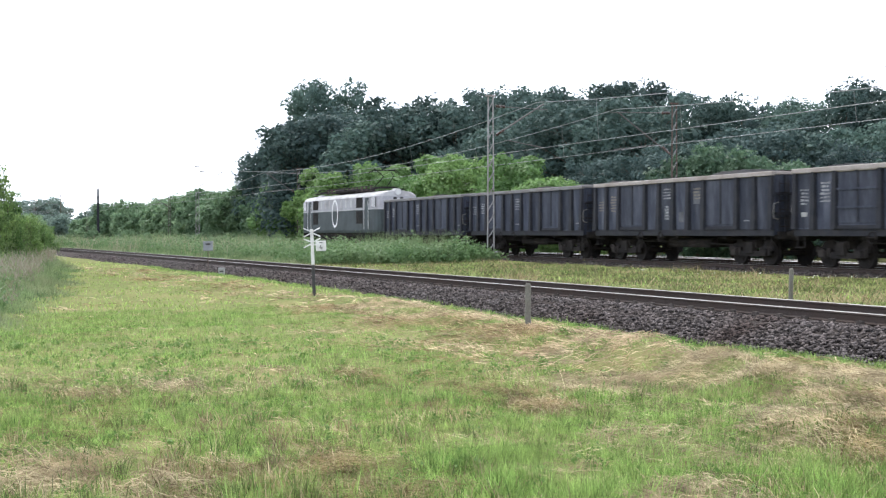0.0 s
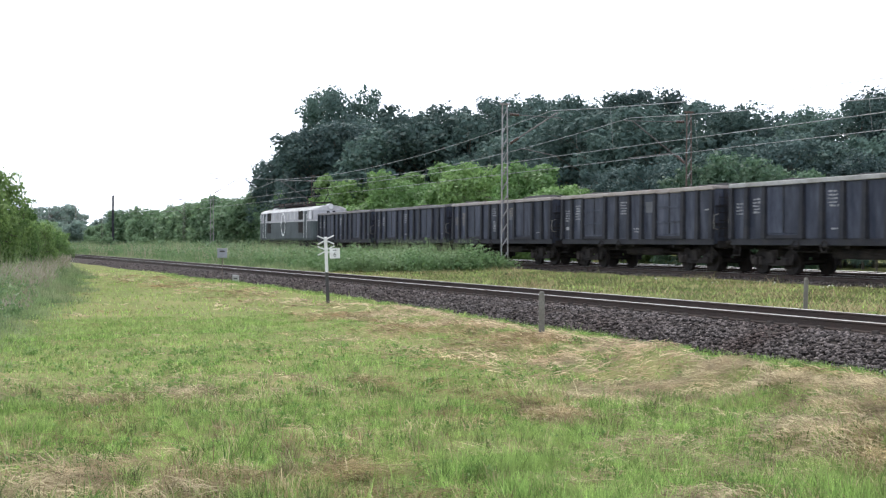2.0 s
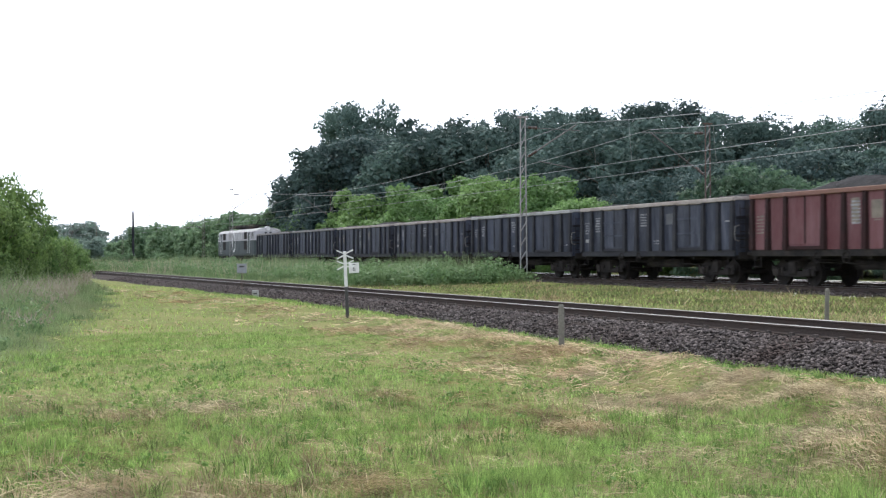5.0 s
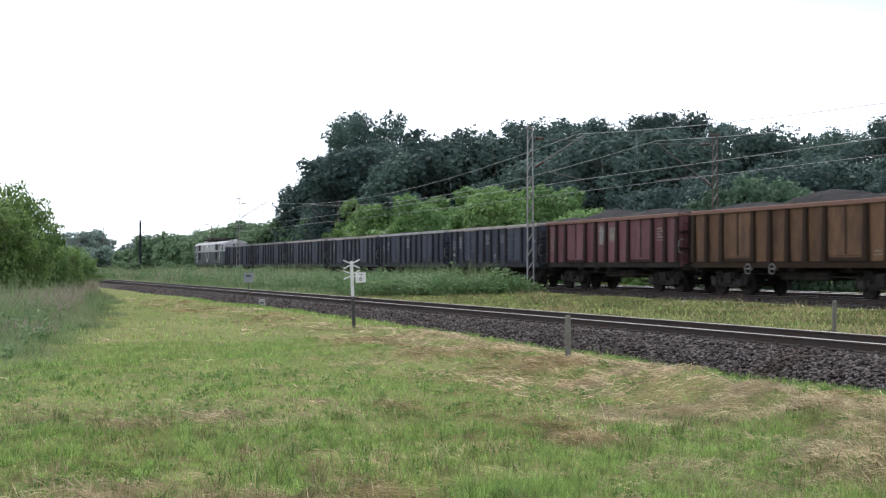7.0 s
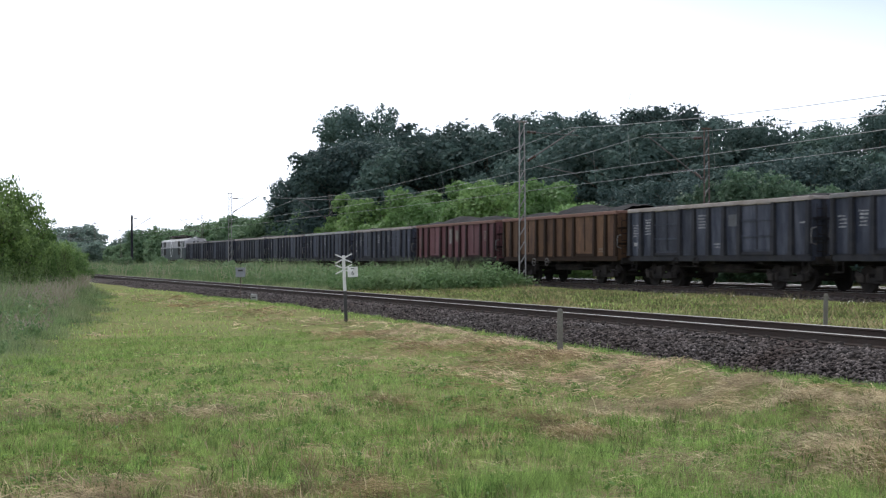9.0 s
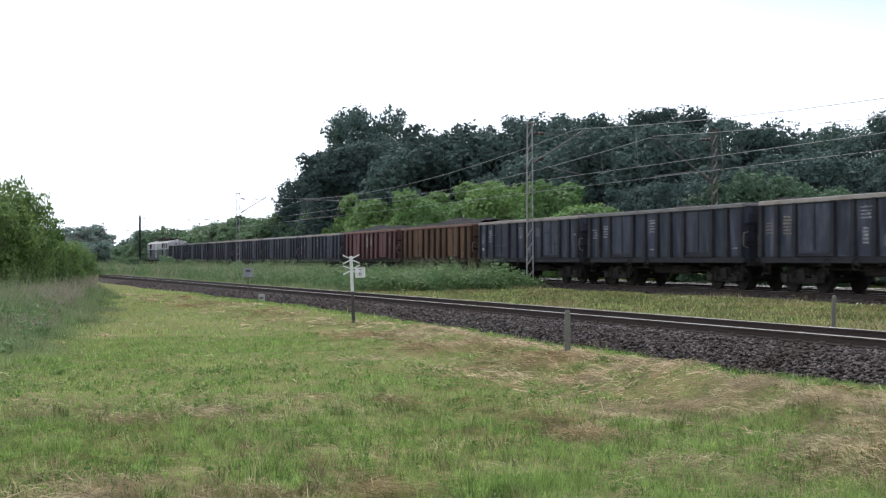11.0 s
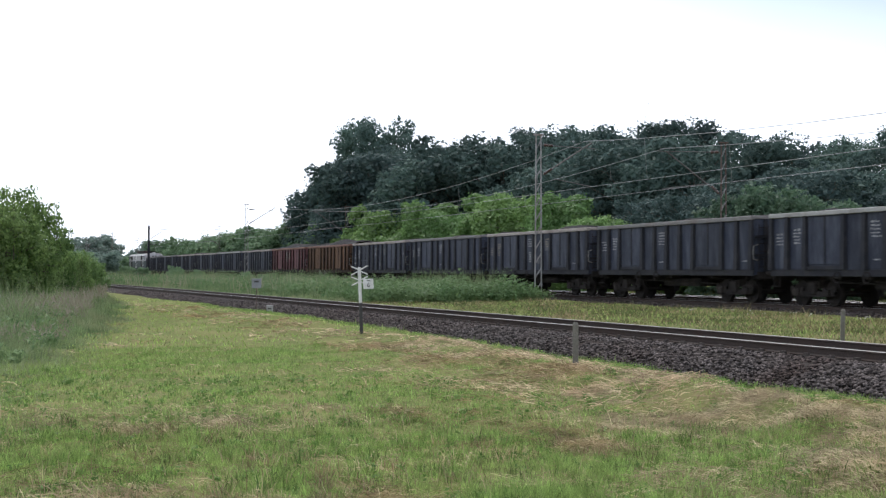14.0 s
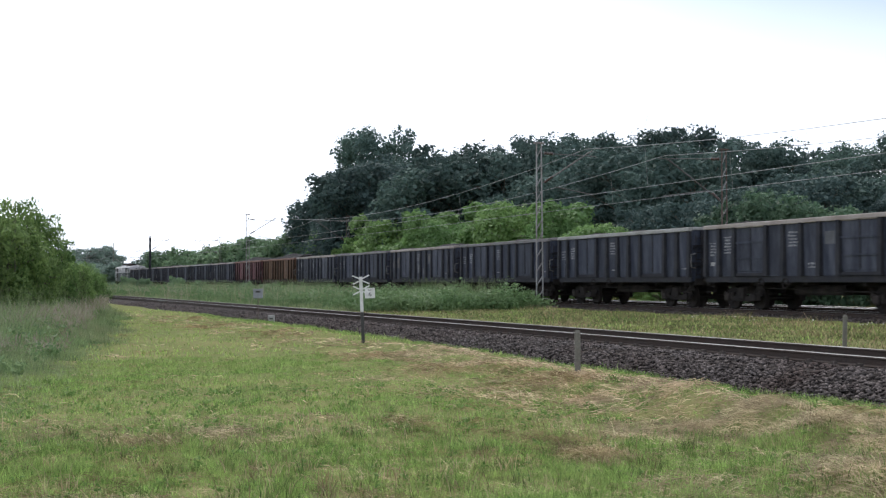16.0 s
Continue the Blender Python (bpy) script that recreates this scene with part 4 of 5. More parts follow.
def tree(name, category, label, height, spread, seed, leaves, size, material, clear=0.18, lobes_n=16, trunk_r=0.25, top_bias=1.0, boughs=8, single=True, shoots=0):
    """A trunk, a limb to each mass of leaves, and smaller clumps of leaves that stand out of every mass."""
    rng = np.random.RandomState(seed)
    t = tagged(empty(name), label, category)
    bm = bmesh.new()
    lean = Vector((rng.uniform(-0.4, 0.4), rng.uniform(-0.4, 0.4), 0))
    segs = [Vector((0, 0, -0.4)), Vector((0, 0, height * 0.25)) + lean * 0.4, Vector((0, 0, height * 0.5)) + lean, Vector((0, 0, height * 0.8)) + lean * 1.3]
    for k in range(3):
        rod(bm, segs[k], segs[k + 1], trunk_r * (1 - 0.28 * k), n=9, r2=trunk_r * (1 - 0.28 * (k + 1)))
    lobes = []
    for k in range(lobes_n):
        f = (k + 0.5) / lobes_n
        z = height * (clear + (0.93 - clear) * f ** (0.85 * top_bias))
        q = (z / height - clear) / (1 - clear)
        reach = spread * math.sqrt(max(0.05, 1 - ((q - 0.34) / 0.72) ** 2))
        a = 2.4 * k + rng.uniform(-0.6, 0.6)
        rr = spread * rng.uniform(0.26, 0.44)
        out = rng.uniform(0.45, 0.78)
        c = Vector((math.cos(a) * reach * out, math.sin(a) * reach * out, z - rr * 0.3 + rng.uniform(-0.4, 0.4)))
        lobes.append((tuple(c), (rr, rr, rr * rng.uniform(0.62, 0.85))))
        for j in range(boughs):
            d = Vector((math.cos(a), math.sin(a), 0.75)) * 0.8 + Vector(rng.normal(size=3))
            d.normalize()
            r2 = rr * rng.uniform(0.2, 0.48)
            e = c + Vector((d.x, d.y, d.z * 0.8)) * rr * rng.uniform(0.7, 1.12)
            lobes.append((tuple(e), (r2, r2, r2 * rng.uniform(0.55, 0.8))))
        base = segs[1].lerp(segs[3], min(1, max(0.0, q * 0.8)))
        rod(bm, base, c, trunk_r * 0.28, n=5, r2=0.03)
        for j in range(2):
            rod(bm, c * 0.75 + base * 0.25, c + Vector(rng.normal(size=3)) * rr * 0.6, trunk_r * 0.1, n=3, r2=0.015)
    lobes.append(((lean.x, lean.y, height * 0.55), (spread * 0.5, spread * 0.5, height * 0.3)))
    for k in range(shoots):
        a, q = rng.uniform(0, 6.283), rng.uniform(0.1, 0.75) * spread
        z = height * rng.uniform(0.6, 0.82)
        c = Vector((math.cos(a) * q, math.sin(a) * q, z))
        rod(bm, c - Vector((0, 0, height * 0.3)), c + Vector((0, 0, height * 0.14)), 0.02, n=4, r2=0.006)
        lobes.append((tuple(c), (0.13, 0.13, height * 0.14)))
    part("trunk", bm, M_BARK, t)
    v, f = leaf_cloud(rng, lobes, leaves, size, single=single)
    v[:, 2] *= height / max(np.sort(v[:, 2])[-len(v) // 400], 0.1)
    tri_mesh("crown", v, f, material, t)
    return t


def polar(az, d):
    """Ground place at az degrees from the -x axis towards +y, d metres from the camera."""
    return -d * math.cos(radians(az)), d * math.sin(radians(az))


class Stand:
    """Places a master and its copies: the first use moves the master itself."""

    def __init__(self, masters, seed):
        self.masters, self.used, self.rnd, self.k = masters, set(), random.Random(seed), 0

    def put(self, x, y, height, width=1.0, which=None):
        ob, h = self.masters[self.k % len(self.masters) if which is None else which]
        self.k += 1
        s = height / h / ob.scale.z if ob.name in self.used else height / h
        width = width / ob.scale.x * ob.scale.z if ob.name in self.used else width
        m = Matrix.LocRotScale((x, y, float(ground_z(x, y)) - 0.05), Euler((0, 0, self.rnd.uniform(0, 6.28))), (s * width, s * width, s))
        if ob.name in self.used:
            return copy_thing(ob, m)
        self.used.add(ob.name)
        ob.matrix_basis = m
        return ob


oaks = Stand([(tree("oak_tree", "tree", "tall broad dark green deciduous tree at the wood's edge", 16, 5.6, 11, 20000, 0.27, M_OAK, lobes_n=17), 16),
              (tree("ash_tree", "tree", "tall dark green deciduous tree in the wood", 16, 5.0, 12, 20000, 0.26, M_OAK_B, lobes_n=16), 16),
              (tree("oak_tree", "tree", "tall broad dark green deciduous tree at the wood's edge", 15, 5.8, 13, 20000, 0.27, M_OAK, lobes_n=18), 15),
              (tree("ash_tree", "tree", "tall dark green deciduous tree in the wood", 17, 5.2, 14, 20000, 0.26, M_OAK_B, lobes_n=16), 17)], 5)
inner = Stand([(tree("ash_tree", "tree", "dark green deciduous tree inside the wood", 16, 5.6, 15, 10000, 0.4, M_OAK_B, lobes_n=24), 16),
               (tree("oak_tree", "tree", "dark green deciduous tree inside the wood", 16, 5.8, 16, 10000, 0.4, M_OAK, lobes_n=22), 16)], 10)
robinias = Stand([(tree("robinia_shrub", "shrub", "bright green bushy robinia beside the railway", 7.5, 3.6, 21, 16000, 0.24, M_ROBINIA, clear=0.05, lobes_n=16, trunk_r=0.12), 7.5),
                  (tree("robinia_shrub", "shrub", "bright green bushy robinia beside the railway", 7, 4.0, 22, 16000, 0.24, M_ROBINIA, clear=0.04, lobes_n=18, trunk_r=0.12), 7)], 6)
hedges = Stand([(tree("wild_shrub", "shrub", "dense mid-green wild shrub along the railway", 6, 3.4, 31, 8000, 0.3, M_HEDGE, clear=0.03, lobes_n=16, trunk_r=0.1), 6),
                (tree("wild_shrub", "shrub", "dense mid-green wild shrub along the railway", 6, 3.0, 32, 8000, 0.3, M_HEDGE, clear=0.03, lobes_n=18, trunk_r=0.1), 6)], 7)

brakes = Stand([(tree("wood_edge_shrub", "shrub", "mid-green bushy shrub before the dark wood", 6, 3.3, 37, 10000, 0.22, M_BRAKE, clear=0.03, lobes_n=18, trunk_r=0.1), 6)], 13)
far_trees = Stand([(tree("willow_tree", "tree", "distant rounded tree beyond the bend, leaves coloured grey-green with haze", 8, 4.6, 35, 7000, 0.42, M_FAR_HAZE, clear=0.05, lobes_n=18, trunk_r=0.15), 8)], 12)

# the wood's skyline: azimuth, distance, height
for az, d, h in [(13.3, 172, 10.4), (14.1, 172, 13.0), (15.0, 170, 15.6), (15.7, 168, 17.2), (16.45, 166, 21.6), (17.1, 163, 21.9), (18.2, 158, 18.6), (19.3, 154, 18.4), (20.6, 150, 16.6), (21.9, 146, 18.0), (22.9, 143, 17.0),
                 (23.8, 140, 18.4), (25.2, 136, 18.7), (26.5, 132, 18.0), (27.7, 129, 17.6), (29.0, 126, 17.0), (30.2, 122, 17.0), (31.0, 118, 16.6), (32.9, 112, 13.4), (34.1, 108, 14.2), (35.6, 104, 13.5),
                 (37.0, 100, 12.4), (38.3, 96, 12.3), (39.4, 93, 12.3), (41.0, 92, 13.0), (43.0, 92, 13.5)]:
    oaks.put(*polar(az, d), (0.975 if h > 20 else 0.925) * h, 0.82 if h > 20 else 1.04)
rnd = random.Random(8)
for k in range(34):
    # the wood's body, behind and below the skyline
    az = 14.6 + 28.5 * k / 33 + rnd.uniform(-0.4, 0.4)
    d = 168 - 2.6 * (az - 13) + rnd.uniform(-20, 6)
    top = (0.088 if az < 15 else 0.105) * rnd.uniform(0.74, 1.02) * (0.8 if az > 31.6 else 1)
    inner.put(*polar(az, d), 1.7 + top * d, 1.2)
for k in range(18):
    # lower growth at the foot of the wood
    az = 29.0 + 14 * k / 17 + rnd.uniform(-0.3, 0.3)
    d = 92 + rnd.uniform(-6, 10) - 0.8 * (az - 25)
    inner.put(*polar(az, d), 1.6 + 0.062 * d * rnd.uniform(0.6, 1.1), 1.25)
# shrubs along the far side of the line
for k in range(34):
    x = -74 - 7.2 * k + rnd.uniform(-1.5, 1.5)
    y = float(main_y(x)) + 11.5 + rnd.uniform(-1.0, 1.5)
    if x > -150:
        robinias.put(x, y, (8.0 if x < -86 else 6.0 if x < -79 else 4.3) * rnd.uniform(0.85, 1.08), 1.1)
    else:
        hedges.put(x, y, (7.0 if x > -265 else 5.2) * rnd.uniform(0.85, 1.15), 1.1)
for k in range(8):
    x = -46 - 3.2 * k
    oaks.put(x, 45.0 + rnd.uniform(-1, 3), rnd.uniform(3.6, 4.6), 1.2)
for az, d, h in [(33.3, 77, 6.7), (34.9, 75, 6.5), (36.4, 74, 6.2)]:
    brakes.put(*polar(az, d), h, 1.0)
# far trees down the line, hazed by their leaf colour, and where it bends out of sight
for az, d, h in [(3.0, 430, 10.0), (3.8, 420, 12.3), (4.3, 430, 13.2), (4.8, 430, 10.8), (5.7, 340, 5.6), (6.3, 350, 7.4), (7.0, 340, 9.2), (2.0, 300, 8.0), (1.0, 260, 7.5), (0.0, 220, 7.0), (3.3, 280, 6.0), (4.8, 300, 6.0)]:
    far_trees.put(*polar(az, d), h, 1.2)
# low growth where the side track bends out of sight
for x, y, h, w in [(-125, 8.2, 2.8, 1.0), (-135, 8.9, 3.0, 1.0), (-146, 9.5, 3.3, 1.0), (-165, 10.8, 3.8, 1.1), (-200, 12.8, 4.4, 1.2), (-120, 6.4, 3.4, 1.1), (-112, 4.8, 3.2, 1.1), (-104, 3.6, 3.0, 1.0), (-140, 8.0, 3.6, 1.2), (-175, 9.6, 4.2, 1.2), (-235, 13.6, 5.0, 1.3), (-92, 4.4, 2.6, 1.0)]:
    hedges.put(x, y, h, w)
# low bushes standing in the rank grass between the lines
for x, f, h in [(-98, 0.55, 1.3), (-112, 0.7, 1.5), (-127, 0.6, 1.6), (-148, 0.72, 2.1), (-156, 0.6, 1.9), (-176, 0.7, 2.2), (-196, 0.6, 2.2)]:
    lo, hi = float(near_y(x)) + 3.5, float(main_y(x)) - 2.8
    hedges.put(x, lo + (hi - lo) * f, h, 1.0)
# the thicket on the camera's side
thicket = Stand([(tree("thicket_shrub", "shrub", "airy green wild shrub with upright twigs beside the meadow", 4, 1.7, 41, 12000, 0.1, M_THICKET, clear=0.02, lobes_n=30, trunk_r=0.06, boughs=3, single=False, shoots=14), 4),
                 (tree("thicket_shrub", "shrub", "airy green wild shrub with upright twigs beside the meadow", 4, 1.9, 42, 12000, 0.1, M_THICKET, clear=0.02, lobes_n=34, trunk_r=0.06, boughs=3, single=False, shoots=14), 4)], 9)
for x, y, h, w in [(-44.0, 0.2, 4.5, 0.85), (-46.0, 1.1, 4.4, 0.7), (-43.0, -1.4, 4.0, 1.0), (-43.5, -3.0, 4.4, 1.0), (-50.0, 2.3, 3.3, 0.7), (-54.0, 3.3, 2.4, 0.7), (-58.0, 4.0, 2.1, 0.8), (-66.0, 4.7, 2.3, 1.0), (-76.0, 5.0, 2.7, 1.2), (-52.0, 0.8, 4.0, 1.0), (-41.5, -0.9, 2.0, 0.9)]:
    thicket.put(x, y, h, w)


# ---- grass ----
def blades(name, p, h, w, lean, rng, material, label, category, simple=False):
    """Single blades of grass or straw as one object: each is a tapering, bent strip."""
    n = len(p)
    a, b = rng.uniform(0, 6.283, n), rng.uniform(0, 6.283, n)
    side = np.stack([np.cos(a), np.sin(a), np.zeros(n)], 1) * (w / 2)[:, None]
    tilt = np.stack([np.cos(b), np.sin(b), np.zeros(n)], 1) * lean[:, None]
    up = np.zeros((n, 3))
    up[:, 2] = h
    if simple:
        v = np.stack([p - side, p + side, p + up + tilt], 1).reshape(-1, 3)
        f = np.arange(3 * n).reshape(-1, 3)
    else:
        mid = p + up * 0.6 + tilt * 0.38
        v = np.stack([p - side, p + side, mid + side * 0.75, mid - side * 0.75, p + up + tilt], 1).reshape(-1, 3)
        i = np.arange(n) * 5
        f = np.concatenate([np.stack([i, i + 1, i + 2], 1), np.stack([i, i + 2, i + 3], 1), np.stack([i + 3, i + 2, i + 4], 1)])
    return tagged(tri_mesh(name, v, f, material), label, category, kind="stuff")


def wedge(rng, n, d0, d1, az0=-5.0, az1=44.0):
    d = np.sqrt(rng.uniform(d0 ** 2, d1 ** 2, n))
    az = np.radians(rng.uniform(az0, az1, n))
    return -d * np.cos(az), d * np.sin(az)


PATCHES = [(-10.9, 5.4, 1.0, 0.35), (-8.4, 5.2, 0.55, 0.35), (-8.7, 0.7, 0.7, 0.4), (-8.0, 1.3, 0.5, 0.35), (-12.8, 1.4, 0.5, 0.25), (-13.9, 4.4, 0.4, 0.15), (-13.3, 2.4, 0.3, 0.2), (-8.2, 2.6, 0.8, 0.25), (-7.9, 6.3, 0.7, 0.25)]


def ragged(x, y):
    """Trampled brown hollows between the rank tufts at the near edge."""
    return step(0.15, 0.6, waves(x, y, 3.4, 34)) * step(10.4, 8.6, np.hypot(x, y))


def hayness(x, y):
    """How thickly cut hay lies: in heaps, in patches and in a strip along the side track."""
    u = y - near_y(x)
    s = np.zeros(np.shape(x))
    for hx, hy, a, b, _ in HEAPS:
        s = np.maximum(s, 0.85 * np.exp(-((x - hx) / (a * 1.0)) ** 2 - ((y - hy) / (b * 1.0)) ** 2))
    for hx, hy, a, b in PATCHES:
        s = np.maximum(s, 0.95 * np.exp(-((x - hx) / a) ** 2 - ((y - hy) / b) ** 2))
    strip = np.where(x > -22, step(-8.6, -5.6, u), step(-6.9, -5.2, u)) * (1 - step(-4.1, -3.1, u)) * (0.55 + 0.6 * waves(x, y, 1.3, 9))
    s = np.maximum(s, 0.4 * ragged(x, y))
    return np.clip(np.maximum(s, np.clip(strip, 0, 1)) + 0.4 * waves(x, y, 3.2, 10) * (s > 0.1), 0, 1)


def build_grass():
    rng = np.random.RandomState(40)
    for d0, d1, n, hh, ww, simple in ((7.0, 13.0, 270000, 0.052, 0.007, True), (13.0, 28.0, 270000, 0.046, 0.010, True), (28.0, 75.0, 110000, 0.055, 0.028, True)):
        x, y = wedge(rng, n, d0, d1)
        u = y - near_y(x)
        hay = hayness(x, y)
        tuft = np.clip(0.5 + 0.4 * waves(x, y, 6.0, 12) + 0.3 * waves(x, y, 15.0, 22), 0, 1.2)
        keep = ((u < -2.15) | ((u > 2.7) & (y < main_y(x) - 2.8))) & (rng.random_sample(n) > 0.55 * hay) & (rng.random_sample(n) < 0.25 + 0.85 * tuft) & (rng.random_sample(n) > 0.55 * ragged(x, y))
        x, y, hay, tuft = x[keep], y[keep], hay[keep], tuft[keep]
        k = len(x)
        h = hh * rng.gamma(4.0, 0.25, k) * (0.45 + 1.0 * tuft) * (1 + 0.35 * waves(x, y, 0.7, 13))
        # ranker growth at the near edge and towards the thicket
        h *= 1 + 0.5 * step(9.8, 8.2, np.hypot(x, y))
        p = np.stack([x, y, ground_z(x, y) - 0.01], 1)
        blades("meadow_grass", p, np.maximum(h, 0.02), ww * rng.uniform(0.6, 1.4, k), h * rng.uniform(0.05, 0.9, k), rng, M_GRASS, "short green mown meadow grass", "grass", simple)
    # dry hay: straws lying in combed swathes, each bundle with its own direction
    for d0, d1, n, per, ww, ln in ((7.0, 15.0, 19000, 11, 0.0045, 0.24), (15.0, 28.0, 14000, 9, 0.0075, 0.32), (28.0, 62.0, 9000, 9, 0.016, 0.5)):
        x, y = wedge(rng, n, d0, d1)
        hay = hayness(x, y)
        keep = (rng.random_sample(n) < hay * np.clip(0.62 + 0.5 * waves(x, y, 4.5, 24), 0.08, 1) + (0.075 if d0 < 10 else 0.02)) & (y - near_y(x) < -2.3)
        x, y, hay = x[keep], y[keep], hay[keep]
        n = len(x)
        way = 1.6 * waves(x, y, 0.9, 18) + rng.normal(0, 0.65, n)
        lift = rng.uniform(0.0, 0.10, n) * hay
        x, y, way, lift = (np.repeat(q, per) for q in (x, y, way, lift))
        k = n * per
        way = way + rng.normal(0, 0.42, k)
        off, along = rng.normal(0, 0.07 + 0.3 * ww, k) * min(2, d1 / 16), rng.normal(0, 0.12, k) * min(2, d1 / 16)
        d = np.stack([np.cos(way), np.sin(way), np.zeros(k)], 1)
        e = np.stack([-np.sin(way), np.cos(way), np.zeros(k)], 1)
        px, py = x + d[:, 0] * along + e[:, 0] * off, y + d[:, 1] * along + e[:, 1] * off
        z = ground_z(px, py) + lift + rng.uniform(0.0, 0.05, k)
        c = np.stack([px, py, z], 1)
        half = (ln * rng.uniform(0.25, 0.65, k))[:, None] * d
        rise = np.zeros((k, 3))
        rise[:, 2] = rng.normal(0, 0.035, k)
        side = (e * 0.7 + np.array([0, 0, 0.7])) * (ww * rng.uniform(0.4, 0.8, k))[:, None]
        arch = np.zeros((k, 3))
        arch[:, 2] = -0.06 * rng.random_sample(k)
        v = np.stack([c - half + arch + rise, c - side, c + side, c + half + arch - rise], 1).reshape(-1, 3)
        q = np.arange(k) * 4
        tagged(tri_mesh("cut_hay", v, np.concatenate([np.stack([q, q + 1, q + 2], 1), np.stack([q + 1, q + 3, q + 2], 1)]), M_HAY), "dry straw-coloured cut hay lying in swathes", "hay", kind="stuff")
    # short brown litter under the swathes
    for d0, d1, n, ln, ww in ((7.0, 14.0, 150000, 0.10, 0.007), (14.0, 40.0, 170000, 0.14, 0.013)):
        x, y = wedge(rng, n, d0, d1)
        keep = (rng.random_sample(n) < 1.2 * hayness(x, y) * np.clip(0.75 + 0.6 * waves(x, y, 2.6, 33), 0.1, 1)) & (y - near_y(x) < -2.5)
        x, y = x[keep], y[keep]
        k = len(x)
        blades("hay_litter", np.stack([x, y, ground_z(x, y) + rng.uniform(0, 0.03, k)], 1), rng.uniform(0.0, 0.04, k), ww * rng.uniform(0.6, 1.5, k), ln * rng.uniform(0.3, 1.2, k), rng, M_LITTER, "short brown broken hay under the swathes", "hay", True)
    # the mown strip between the tracks
    n = 70000
    x = rng.uniform(-75, -16, n)
    lo, hi = near_y(x) + 2.5, main_y(x) - 2.7
    y = lo + (hi - lo) * rng.random_sample(n)
    t = 0.5 + 0.5 * waves(x, y, 1.6, 21)
    h = (0.03 + 0.09 * t + 0.12 * step(0.5, 1.0, waves(x, y, 1.1, 26))) * rng.gamma(4.0, 0.25, n)
    half = rng.random_sample(n) < 0.9 - 0.45 * step(0.1, 0.7, waves(x, y, 0.8, 25))
    for sel, m, lab in ((half, M_VERGE, "mown grass between the tracks"), (~half, M_LITTER, "dry cut stalks between the tracks")):
        k = int(sel.sum())
        blades("verge_grass", np.stack([x, y, ground_z(x, y)], 1)[sel], h[sel], rng.uniform(0.01, 0.025, k), h[sel] * rng.uniform(0.2, 1.6, k), rng, m, lab, "grass", True)
    # rank tufts, green and straw-coloured, along the near edge
    n, per = 2000, 26
    x, y = wedge(rng, n, 7.3, 14.0)
    keep = rng.random_sample(n) < 0.16 + 0.84 * step(9.8, 8.4, np.hypot(x, y)) * step(-0.5, 0.6, waves(x, y, 1.6, 27))
    x, y = np.repeat(x[keep], per), np.repeat(y[keep], per)
    k = len(x)
    x, y = x + rng.normal(0, 0.055, k), y + rng.normal(0, 0.055, k)
    h = rng.uniform(0.05, 0.17, k) * np.repeat(rng.uniform(0.6, 1.25, k // per), per)
    dry = np.repeat(rng.random_sample(k // per) < 0.26, per) | (rng.random_sample(k) < 0.12)
    for sel, m, lab in ((~dry, M_TUFT, "rank dark green grass tufts"), (dry, M_HAY, "dry straw-coloured grass tufts")):
        q = int(sel.sum())
        blades("grass_tufts", np.stack([x, y, ground_z(x, y)], 1)[sel], h[sel], rng.uniform(0.004, 0.009, q), h[sel] * rng.uniform(0.1, 0.85, q), rng, m, lab, "grass")
    # grass and straw along the foot of the ballast
    n, per = 420, 24
    x = np.repeat(-11 - 50 * rng.random_sample(n) ** 1.2, per)
    x = x + rng.normal(0, 0.1, n * per)
    y = near_y(x) - 2.36 - np.abs(rng.normal(0, 0.14, n * per))
    h = rng.uniform(0.03, 0.13, n * per)
    blades("grass_tufts", np.stack([x, y, ground_z(x, y)], 1), h, rng.uniform(0.008, 0.016, n * per), h * rng.uniform(0.1, 0.8, n * per), rng, M_GRASS, "uneven grass along the foot of the ballast", "grass", True)
    # small white flowers before the main line
    n = 160
    x = -17 - 24 * rng.random_sample(n)
    y = main_y(x) - 3.1 - np.abs(rng.normal(0, 0.9, n))
    keep = waves(x, y, 1.5, 28) > 0.1
    x, y = x[keep], y[keep]
    k = len(x)
    blades("white_flowers", np.stack([x, y, ground_z(x, y) + 0.1], 1), np.full(k, 0.035), np.full(k, 0.05), np.full(k, 0.03), rng, M_FLOWER, "small white wild flowers beside the main line", "flowers", True)
    # low herbs and clover between the blades
    n = 1500
    x, y = wedge(rng, n, 7.0, 20.0)
    keep = (y - near_y(x) < -2.4) & (rng.random_sample(n) < 0.25 + 0.75 * step(-0.1, 0.6, waves(x, y, 2.2, 14))) & (hayness(x, y) < 0.6)
    x, y = x[keep], y[keep]
    vs, fs, at = [], [], 0
    for a, b in zip(x, y):
        r = rng.uniform(0.04, 0.13)
        v, f = leaf_cloud(rng, [((a, b, float(ground_z(a, b)) + 0.03), (r, r, rng.uniform(0.03, 0.08)))], 16, 0.035, shell=0.3)
        vs.append(v)
        fs.append(f + at)
        at += len(v)
    tagged(tri_mesh("meadow_herbs", np.concatenate(vs), np.concatenate(fs), M_HERB), "low leafy herbs and clover in the grass", "herbs", kind="stuff")
    # tall stalks standing here and there at the near edge
    n = 1500
    x, y = wedge(rng, n, 7.0, 15.0)
    keep = rng.random_sample(n) < 0.15 + 0.6 * step(0.1, 0.8, waves(x, y, 1.3, 15))
    x, y = x[keep], y[keep]
    k = len(x)
    h = rng.uniform(0.12, 0.3, k)
